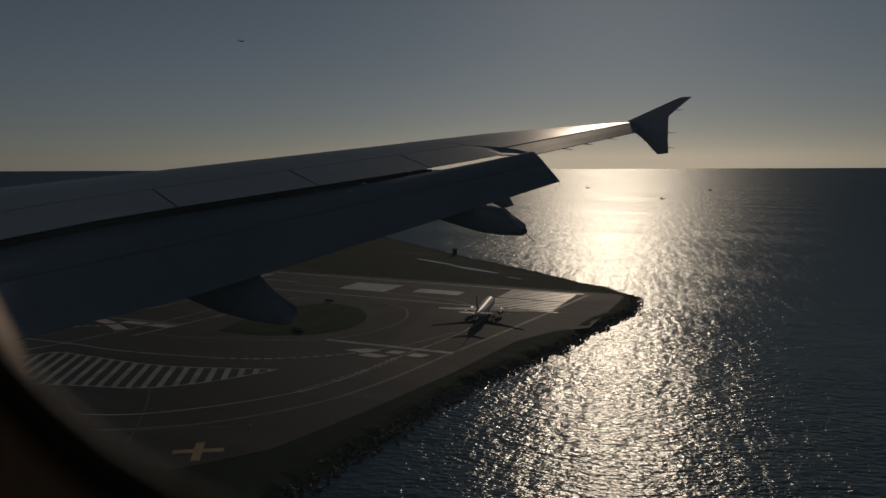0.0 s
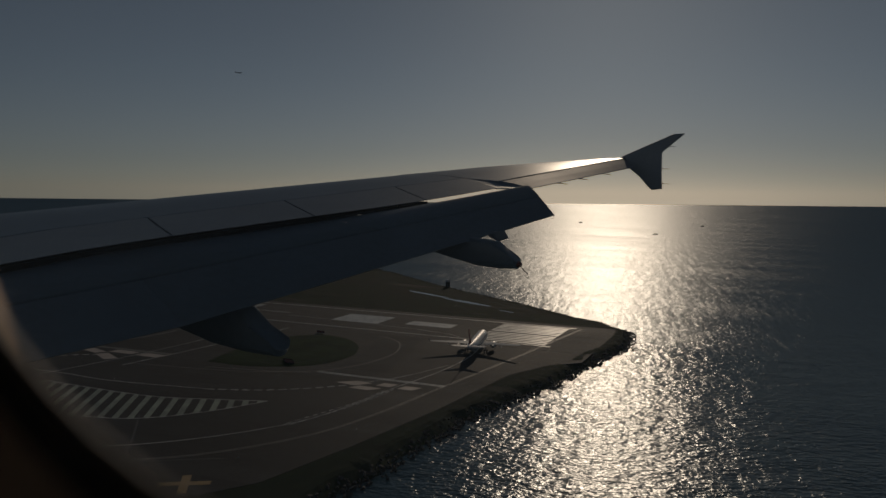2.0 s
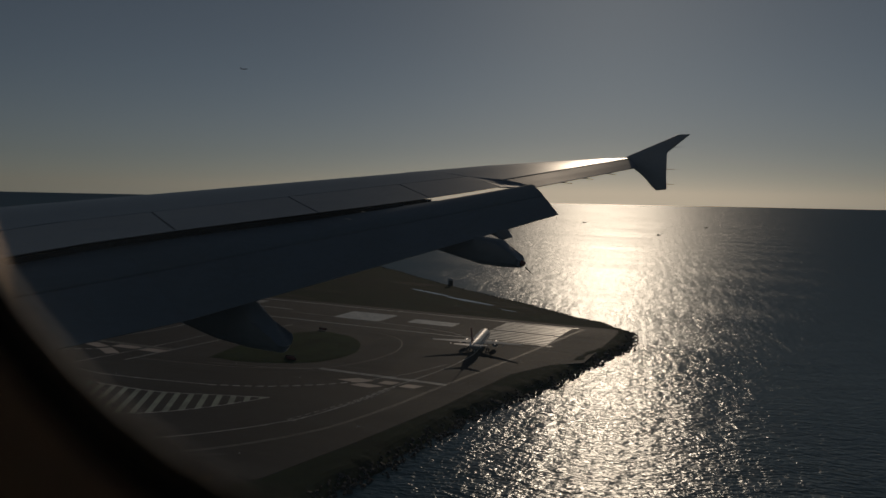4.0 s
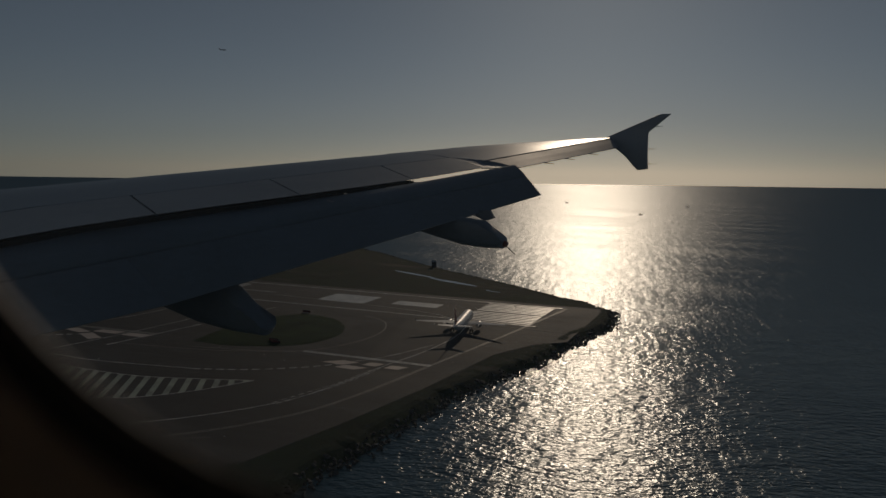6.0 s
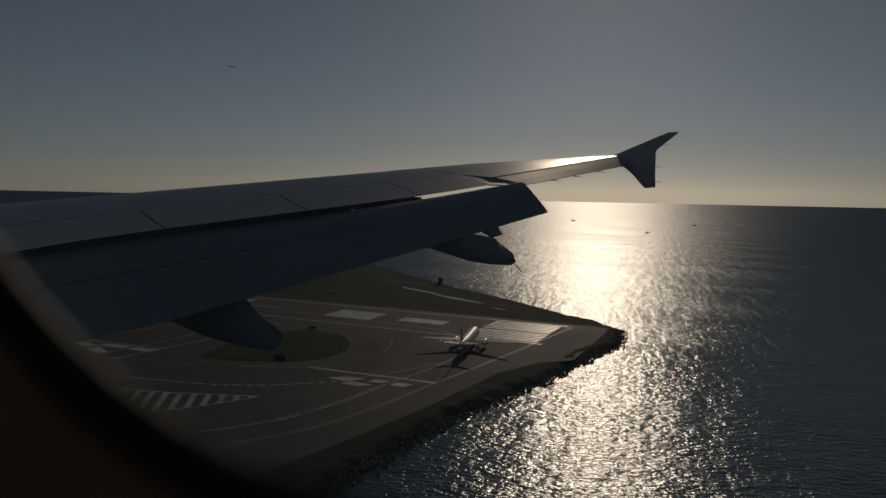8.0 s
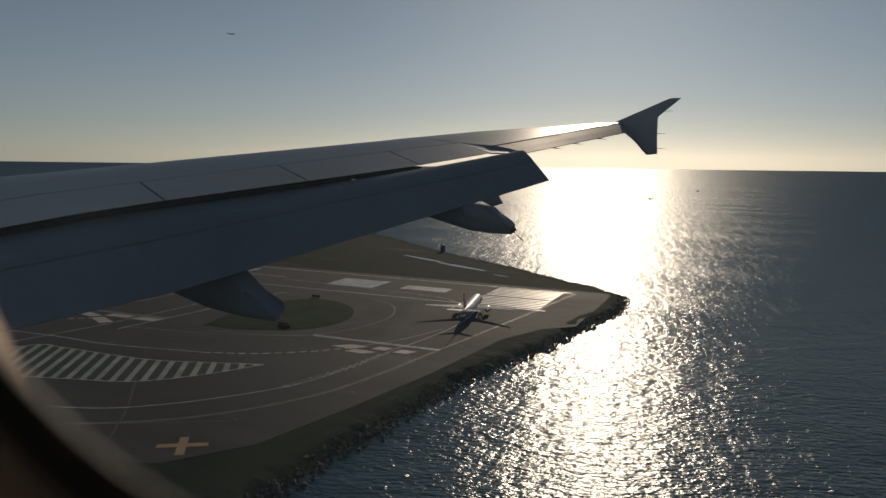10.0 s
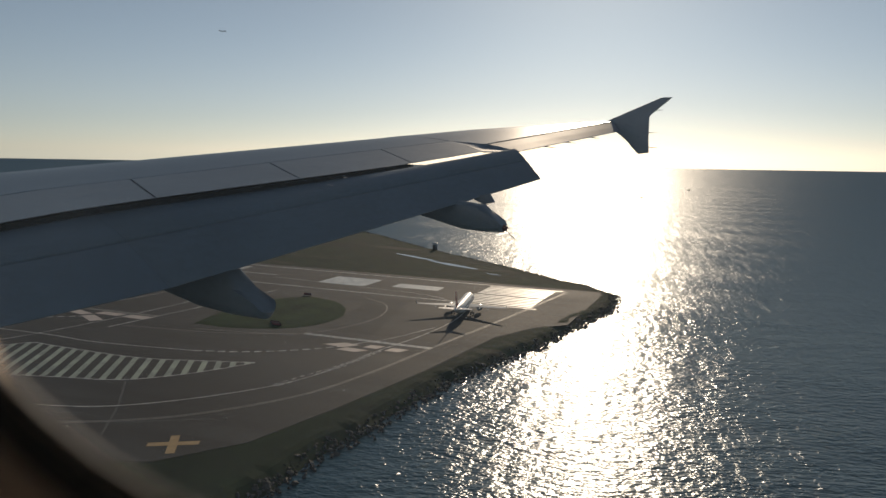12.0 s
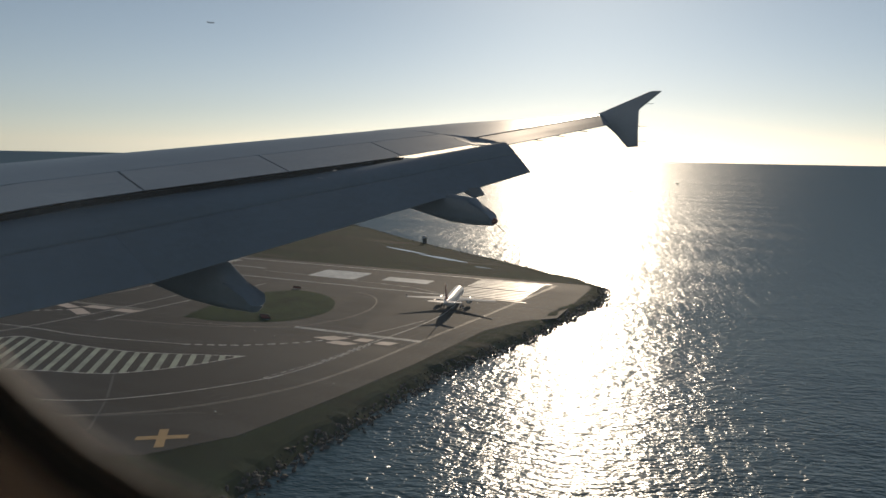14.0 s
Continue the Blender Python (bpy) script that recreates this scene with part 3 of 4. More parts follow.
def build_hull():
    """The tube of the aircraft, to which wing and cabin belong; open round the window."""
    bm = bmesh.new()
    xs = [-2.0 + 0.2 * k for k in range(106)]
    sides = 96
    rings = []
    for x in xs:
        rings.append([bm.verts.new((x, 1.98 * math.cos(math.tau * k / sides), EYE_Z - 0.35 + 1.98 * math.sin(math.tau * k / sides))) for k in range(sides)])
    for i in range(len(xs) - 1):
        for k in range(sides):
            a = math.tau * (k + 0.5) / sides
            if 10.6 < xs[i] + 0.1 < 16.4 and 0.0 < 1.98 * math.sin(a) < 0.74:
                continue
            bm.faces.new((rings[i][k], rings[i][(k + 1) % sides], rings[i + 1][(k + 1) % sides], rings[i + 1][k]))
    bm.faces.new(rings[0])
    bm.faces.new(rings[-1])
    thing("fuselage", bm, hull_white, "white painted airliner fuselage skin", "fuselage", "structure", smooth=True)


build_hull()

# all of the aircraft takes its bank
bpy.context.view_layer.update()
for ob in [o for o in scene.objects if o.parent is None and o.type in ("MESH", "EMPTY") and o.name != "water"]:
    ob.matrix_world = BANK @ ob.matrix_world


# ---------------------------------------------------------------- the headland
# The field's own axes: x along the runway, y across it, away from the aircraft's track
LAND = 2.0
FIELD = Matrix.Translation((13.6, 1.7, 0)) @ Matrix.Rotation(radians(8.3), 4, "Z") @ Matrix.Translation((-107.0, 0, 0))


def fld(x, y, z=0.0):
    return FIELD @ Vector((x, y, z))


COAST = [(22, -320), (24, 40), (26, 110), (28, 150), (29.5, 165), (31.5, 185), (34, 202), (38, 213), (42, 231), (45, 252), (52, 292), (53.5, 318), (50.4, 337.5), (35.5, 354), (15.8, 366), (-25.8, 400), (-75, 434), (-147, 493), (-237, 560), (-323, 606), (-378, 560), (-400, 548), (-458, 583), (-708, 640), (-1508, 760)]


def coast_points(step=2.0):
    pts = []
    for (ax, ay), (bx, by) in zip(COAST, COAST[1:]):
        d = math.hypot(bx - ax, by - ay)
        k = max(1, int(d / (step if ax > -320 and by > 60 else 12)))
        for i in range(k):
            u = i / k
            x, y = ax + (bx - ax) * u, ay + (by - ay) * u
            nx, ny = (by - ay) / d, -(bx - ax) / d
            w = 2.6 * noise.noise((x * 0.045, y * 0.045, 3.0)) + 1.5 * noise.noise((x * 0.17, y * 0.17, 9.0))
            pts.append((x + nx * w, y + ny * w))
    return pts


def build_land():
    shore = coast_points()
    bm = bmesh.new()
    n = len(shore)
    normals = []
    for i in range(n):
        a, b = shore[max(0, i - 3)], shore[min(n - 1, i + 3)]
        d = math.hypot(b[0] - a[0], b[1] - a[1])
        normals.append((-(b[1] - a[1]) / d, (b[0] - a[0]) / d))
    rows = []
    # a stony bank, then a low crest, then flat ground
    for inland, z in ((-2.5, -1.5), (0.0, 0.1), (1.6, 1.0), (3.4, 1.9), (5.0, 2.15), (7.5, LAND)):
        row = []
        for (x, y), (nx, ny) in zip(shore, normals):
            w = 0.4 * noise.noise((x * 0.3, y * 0.3, z)) if 0.5 < z < 2.2 and inland < 7 else 0
            row.append(bm.verts.new(fld(x + nx * inland, y + ny * inland, z + w)))
        rows.append(row)
    for a, b in zip(rows, rows[1:]):
        for i in range(n - 1):
            bm.faces.new((a[i], a[i + 1], b[i + 1], b[i]))
    corner = [bm.verts.new(fld(-1500, -320, LAND))]
    top = bm.faces.new(rows[-1] + corner)
    bmesh.ops.triangulate(bm, faces=[top])
    thing("ground", bm, soil, "dark flat headland of thin grass and sandy soil by the sea", "ground", "structure")

    # rubble along the water's edge
    rng = random.Random(5)
    base = bmesh.new()
    bmesh.ops.create_icosphere(base, subdivisions=1, radius=1.0)
    shape = np.array([v.co for v in base.verts])
    faces = np.array([[v.index for v in f.verts] for f in base.faces])
    base.free()
    verts, tris = [], []
    for (x, y), (nx, ny) in zip(shore, normals):
        if x < -320 or y < 90:
            continue
        for k in range(9):
            off = rng.uniform(-2.6, 3.0)
            r = rng.uniform(0.18, 0.7) * (1.5 if rng.random() < 0.10 else 1.0)
            m = Matrix.Translation(fld(x + nx * off + rng.uniform(-1, 1), y + ny * off + rng.uniform(-1, 1), 0.1 + max(0, off) * 0.45)) @ Euler([rng.uniform(0, 6) for q in range(3)]).to_matrix().to_4x4() @ Matrix.Diagonal((r * rng.uniform(0.7, 1.4), r, r * rng.uniform(0.5, 0.9), 1))
            tris += (faces + len(verts)).tolist()
            verts += [m @ Vector(c * rng.uniform(0.62, 1.25)) for c in shape]
    me = bpy.data.meshes.new("shore_rubble")
    me.from_pydata(verts, [], tris)
    me.materials.append(rock)
    tagged(new("shore_rubble", me), "dark broken rocks along the waterline", "rocks", "", "stuff")


build_land()


# ---------------------------------------------------------------- the airfield on the headland
def flat(bm, pts, z, thick=0.02):
    """A thin plate on the field; pts in the field's axes."""
    slab(bm, [fld(x, y, LAND + z) for x, y in pts], (0, 0, -thick))


def rect(x0, y0, x1, y1):
    return [(x0, y0), (x1, y0), (x1, y1), (x0, y1)]


def smooth_line(points, per=10):
    """A curve through the points."""
    p = [Vector(q) for q in points]
    p = [2 * p[0] - p[1]] + p + [2 * p[-1] - p[-2]]
    out = []
    for a, b, c, d in zip(p, p[1:], p[2:], p[3:]):
        for k in range(per):
            t = k / per
            out.append(0.5 * (2 * b + (c - a) * t + (2 * a - 5 * b + 4 * c - d) * t * t + (3 * b - a - 3 * c + d) * t ** 3))
    out.append(p[-2])
    return out


def ribbon(bm, pts, width, z):
    prev = None
    for i, p in enumerate(pts):
        d = (pts[min(len(pts) - 1, i + 1)] - pts[max(0, i - 1)]).normalized() * width / 2
        side = Vector((-d.y, d.x))
        a, b = p + side, p - side
        ring = [bm.verts.new(fld(a.x, a.y, LAND + z)), bm.verts.new(fld(b.x, b.y, LAND + z)), bm.verts.new(fld(b.x, b.y, LAND + z - 0.02)), bm.verts.new(fld(a.x, a.y, LAND + z - 0.02))]
        if prev:
            for k in range(4):
                bm.faces.new((prev[k], prev[(k + 1) % 4], ring[(k + 1) % 4], ring[k]))
        else:
            bm.faces.new(ring)
        prev = ring
    bm.faces.new(prev[::-1])


def cut(pts, start, length):
    """The stretch of a line from start on, in metres along it."""
    out, run = [], 0.0
    for a, b in zip(pts, pts[1:]):
        d = (b - a).length
        for s in ((start - run) / d, (start + length - run) / d):
            if 0 <= s < 1 and not (out and s == 0):
                out.append(a.lerp(b, s))
        if start < run + d < start + length:
            out.append(b)
        run += d
    return sorted(out, key=lambda q: [(q - pts[0]).length]) if len(out) > 1 else []


def reach(pts):
    return sum((b - a).length for a, b in zip(pts, pts[1:]))


def offset(pts, by):
    out = []
    for i, p in enumerate(pts):
        d = (pts[min(len(pts) - 1, i + 1)] - pts[max(0, i - 1)]).normalized()
        out.append(p + Vector((-d.y, d.x)) * by)
    return out


def paint(name, pts, mat, parent, z=0.062, label=""):
    bm = bmesh.new()
    flat(bm, pts, z)
    return part(name, bm, mat, parent, label)


def paint_line(name, points, width, mat, parent, z=0.062, dash=0, gap=0, shift=0.0):
    line = smooth_line(points)
    if shift:
        line = offset(line, shift)
    if not dash:
        bm = bmesh.new()
        ribbon(bm, line, width, z)
        part(name, bm, mat, parent)
        return
    at = 0.0
    total = reach(line)
    while at + dash < total:
        piece = cut(line, at, dash)
        if len(piece) > 1:
            bm = bmesh.new()
            ribbon(bm, piece, width, z)
            part(name, bm, mat, parent)
        at += dash + gap


def blob(points, z, mat, name, label):
    """A grass island with a soft, slightly raised edge."""
    pts = smooth_line(list(points) + [points[0]], 14)[:-1]
    mid = sum(pts, Vector((0, 0))) / len(pts)
    bm = bmesh.new()
    rings = []
    for grow, h in ((1.0, -0.3), (1.0, z), (0.97, z + 0.12), (0.88, z + 0.2), (0.5, z + 0.28)):
        ring = []
        for i, p in enumerate(pts):
            w = 1 + 0.025 * noise.noise((p.x * 0.11, p.y * 0.11, grow * 3)) + 0.012 * noise.noise((p.x * 0.6, p.y * 0.6, 4))
            q = mid + (p - mid) * grow * w
            ring.append(fld(q.x, q.y, LAND + h))
        rings.append(ring)
    loft(bm, rings)
    thing(name, bm, mat, label, "grass", "structure", smooth=True)


def build_airfield():
    bm = bmesh.new()
    flat(bm, rect(-620, 276, 46, 334), 0.06, 0.4)
    runway = thing("runway", bm, asphalt, "dark worn asphalt runway end with white painted markings", "runway", "structure")
    bm = bmesh.new()
    flat(bm, [(-620, 70), (-240, 80), (-98, 85), (-60, 89), (-20, 97), (0, 106), (11, 122), (17, 150), (23, 186), (28, 232), (36, 252), (46, 262), (46, 275.9), (-620, 275.9)], 0.045, 0.4)
    apron = thing("taxiway", bm, asphalt, "worn dark asphalt taxiways with painted lines", "taxiway", "structure")

    # newer and older asphalt laid in patches
    level = 0.046
    for pts, mat in (
        ([(-33, 166), (12, 176), (14, 199), (-14, 195), (-34, 190)], asphalt_new),
        ([(-215, 118), (-193, 122), (-190, 136), (-205, 138)], asphalt_old),
        ([(-170, 126), (-140, 138), (-134, 158), (-178, 158)], asphalt_new),
        ([(-118, 128), (-40, 134), (-18, 172), (-60, 164), (-106, 163)], asphalt_new),
        ([(-80, 276), (-25, 276), (-10, 215), (-30, 200), (-38, 262)], asphalt_old),
    ):
        level += 0.0015
        paint("asphalt_patch", pts, mat, apron, level)

    # grass islands
    blob([(-76, 203), (-55, 205), (-38, 216), (-34, 234), (-44, 254), (-60, 264), (-73, 260), (-81, 240)], 0.06, grass, "grass_island", "low oval grass island between the taxiways")
    blob([(-330, 178), (-250, 186), (-160, 202), (-145, 222), (-150, 243), (-180, 253), (-240, 250), (-330, 246)], 0.06, grass, "grass_island", "long grass island between taxiway and runway")

    # runway paint
    for k in range(12):
        y = 305.5 + (k - 5.5) * 3.3 + (0.6 if k > 5 else -0.6)
        bm = bmesh.new()
        flat(bm, rect(-6, y - 0.95, 25, y + 0.95), 0.075)
        part("threshold_bar", bm, white_line, runway)
    for x0, y0, x1, y1, skew in ((-84, 297.5, -59, 316.5, 0.0), (-47, 302.5, -24, 312, 0.0)):
        paint("runway_sign", rect(x0, y0, x1, y1), white_line, runway, 0.075)
    for y in (287, 290.6, 294.2, 313.5, 317.1, 320.7):
        paint("touchdown_mark", rect(-164, y - 0.9, -140, y + 0.9), white_line, runway, 0.075)
        paint("touchdown_mark", rect(-314, y - 0.9, -290, y + 0.9), white_line, runway, 0.075)
    for y in (283.4, 327.6):
        paint("side_line", rect(-615, y - 0.45, 28, y + 0.45), white_line, runway, 0.075)
    for k in range(9):
        x = -113 - 62 * k
        paint("centre_dash", rect(x - 31, 305.05, x, 305.95), white_line, runway, 0.075)
    paint_line("lead_in_line", [(-110, 300), (-60, 296), (-20, 290), (3, 272)], 0.3, white_line, runway, 0.072)

    # rounded no-go area with slanting bars
    top = smooth_line([(-112, 133), (-110, 146), (-103, 159), (-92, 160), (-60, 161), (-38, 167.5), (-25, 172)])
    low = smooth_line([(-112, 133), (-104, 130.5), (-86, 131.5), (-62, 138), (-46, 143.5), (-34, 156), (-25, 172)])
    for line in (top, low):
        bm = bmesh.new()
        ribbon(bm, line, 0.35, 0.06)
        part("hatch_outline", bm, white_line, apron)

    def cross_at(line, a, d):
        """How far along the ray from a along d the line is met."""
        side = Vector((-d.y, d.x))
        for p, q in zip(line, line[1:]):
            s, e = (p - a).dot(side), (q - a).dot(side)
            if s * e <= 0 and s != e:
                return (p.lerp(q, s / (s - e)) - a).dot(d)

    slant = Vector((15.5, -24.0)).normalized()
    across = Vector((-slant.y, slant.x))

    def hatch(top, low, first, step, count, half):
        for k in range(count):
            a = first + Vector((step * k, 0.12 * step * k))
            ends = []
            for s in (-half, half):
                b = a + across * s
                t0, t1 = cross_at(top, b, slant), cross_at(low, b, slant)
                if t0 is None or t1 is None:
                    break
                ends.append((b + slant * min(t0, t1), b + slant * max(t0, t1)))
            if len(ends) == 2 and (ends[0][1] - ends[0][0]).length > 1.5:
                paint("hatch_bar", [ends[0][0], ends[0][1], ends[1][1], ends[1][0]], pale_line, apron, 0.058)

    hatch(top, low, Vector((-118, 145)), 4.55, 24, 0.85)
    tri_top = smooth_line([(-178, 152.5), (-173, 153.5), (-156, 155), (-138, 157.6)])
    tri_low = smooth_line([(-178, 139), (-165, 137.5), (-155, 138.5), (-146, 147), (-138, 157.6)])
    bm = bmesh.new()
    ribbon(bm, tri_low, 0.3, 0.06)
    part("hatch_outline", bm, white_line, apron)
    hatch(tri_top, tri_low, Vector((-171, 150)), 5.2, 7, 0.8)

    # taxiway lines
    guide = [(-190, 110), (-128, 113), (-85, 114), (-45, 121), (-25, 133), (-7, 157), (-1, 180), (1, 200), (5, 225), (6, 249), (3, 272)]
    paint_line("guide_line", guide, 0.35, white_line, apron)
    near_hold = [(-7, 157), (-1, 180), (1, 200)]
    for side in (-0.9, 0.9):
        paint_line("guide_dash", near_hold, 0.3, white_line, apron, 0.062, 1.8, 1.2, side)
    for side in (-0.35, 0.35):
        paint_line("edge_line", [(-240, 92), (-170, 97), (-104, 100), (-67, 102), (-40, 111), (-14.6, 127), (2.5, 151), (9.6, 176), (14.5, 210), (22, 262), (30, 327)], 0.28, old_line, apron, 0.062, 0, 0, side)
    paint_line("branch_line", [(-13, 199), (-3, 215), (4, 236)], 0.3, white_line, apron, 0.064)
    paint_line("far_line", [(-257, 157), (-184, 163.5), (-112, 169), (-85, 169), (-48, 175)], 0.35, white_line, apron, 0.066)
    paint_line("curved_dash", [(-50, 174.5), (-34, 181), (-20, 191), (-12, 199.5), (-6, 204)], 0.7, white_line, apron, 0.068, 2.4, 1.3)
    paint_line("curved_dash", [(-154, 170), (-138, 180), (-125, 191), (-114, 197)], 0.7, white_line, apron, 0.068, 2.4, 1.3)
    paint_line("guide_line", [(-155, 122), (-141.5, 127), (-126, 138), (-118, 150), (-111, 170), (-106, 206), (-105, 240), (-112, 268), (-128, 286), (-146, 298)], 0.35, white_line, apron, 0.07)
    paint_line("guide_line", [(-160, 200), (-140, 206), (-131, 222), (-129, 246), (-138, 264), (-152, 272)], 0.35, white_line, apron, 0.07)
    paint_line("guide_line", [(-70, 197), (-38, 205), (-25, 221), (-22, 244), (-30, 264), (-44, 273)], 0.35, old_line, apron, 0.07)
    paint_line("island_edge", [(-96, 190), (-60, 196), (-34, 206.5)], 0.35, old_line, apron, 0.066)
    paint_line("island_edge", [(-300, 171), (-230, 180), (-160, 192), (-135, 200)], 0.35, old_line, apron, 0.066)
    paint_line("cross_line", [(-98, 186), (-93, 228), (-88.5, 271)], 0.45, white_line, apron, 0.066)
    paint_line("patch_edge", [(-263, 116), (-192, 126), (-154, 139)], 0.35, old_line, apron, 0.064)
    for y in (0.0, 1.1):
        paint("hold_line", [(-32, 207.4 + y), (14.7, 208.6 + y), (14.7, 209.3 + y), (-32, 208.1 + y)], white_line, apron, 0.073)
        paint("hold_line", [(-133, 203.6 + y), (-95, 205.6 + y), (-95, 206.3 + y), (-133, 204.3 + y)], old_line, apron, 0.073)
    for pts in (
        [(-19, 199), (-11.5, 198.4), (-7.5, 203), (-13.8, 203.6)], [(-12, 195.3), (-5, 195), (-2, 198.6), (-10, 198.9)],
        [(-5.5, 201), (-0.5, 201.2), (0.6, 205), (-4.4, 204.8)], [(2.4, 200.4), (7.6, 200.6), (9, 204.6), (3.4, 204.4)],
    ):
        paint("hold_block", pts, pink_line, apron, 0.076)
    for pts in (
        [(-133, 198), (-123, 196), (-120, 199), (-130, 202)], [(-121, 194.6), (-111, 189.6), (-108, 193), (-118, 198)],
        [(-120, 199.6), (-109, 200), (-108, 204), (-119, 203.6)], [(-106, 199.6), (-96, 200), (-95, 204.4), (-105, 204)],
    ):
        paint("hold_block", pts, pink_line, apron, 0.076)

    # tar seams and scrub marks
    for pts in (
        [(-93, 114), (-93.5, 122), (-91, 130)], [(-76.6, 116), (-77, 124), (-81, 133)], [(-92, 131), (-88, 146), (-84, 161)],
        [(-20, 112), (-32, 128), (-48, 146)], [(-212, 112), (-205, 120), (-190, 127)], [(-200, 118), (-180, 128), (-160, 134)],
        [(-40, 118), (-70, 112), (-110, 109)], [(-5, 130), (-30, 116), (-60, 107)], [(-150, 118), (-120, 121), (-90, 122)],
    ):
        paint_line("tar_seam", pts, 0.55, tar, apron, 0.055)
    # closed-taxiway cross
    bm = bmesh.new()
    for k, (a, b, w) in enumerate((((-7.2, 112.2), (1.9, 117.6), 0.95), ((-5.4, 118.6), (0.4, 110.6), 0.95))):
        a, b = Vector(a), Vector(b)
        d = (b - a).normalized()
        n = Vector((-d.y, d.x)) * w
        flat(bm, [a - n, b - n, b + n, a + n], 0.07 + 0.006 * k)
    part("closed_cross", bm, yellow_line, apron, "yellow painted cross")

    # shallow pools between runway and shore
    rng = random.Random(8)
    for x0, y0, x1, y1, w in ((-98, 409, -62, 390, 3.4), (-66, 389, -30, 372, 4.2), (-22, 362, -12, 358, 1.6)):
        bm = bmesh.new()
        a, b = Vector((x0, y0)), Vector((x1, y1))
        d = (b - a).normalized()
        n = Vector((-d.y, d.x))
        edge = []
        for side in (1, -1):
            for k in range(17):
                u = k / 16 if side > 0 else 1 - k / 16
                edge.append(a.lerp(b, u) + n * side * w * (math.sin(math.pi * u) ** 0.5 * 0.5 + 0.08) * rng.uniform(0.7, 1.2))
        flat(bm, edge, 0.03, 0.03)
        thing("pool", bm, pool_water, "shallow pool of still water in the grass", "pool", "structure")


build_airfield()


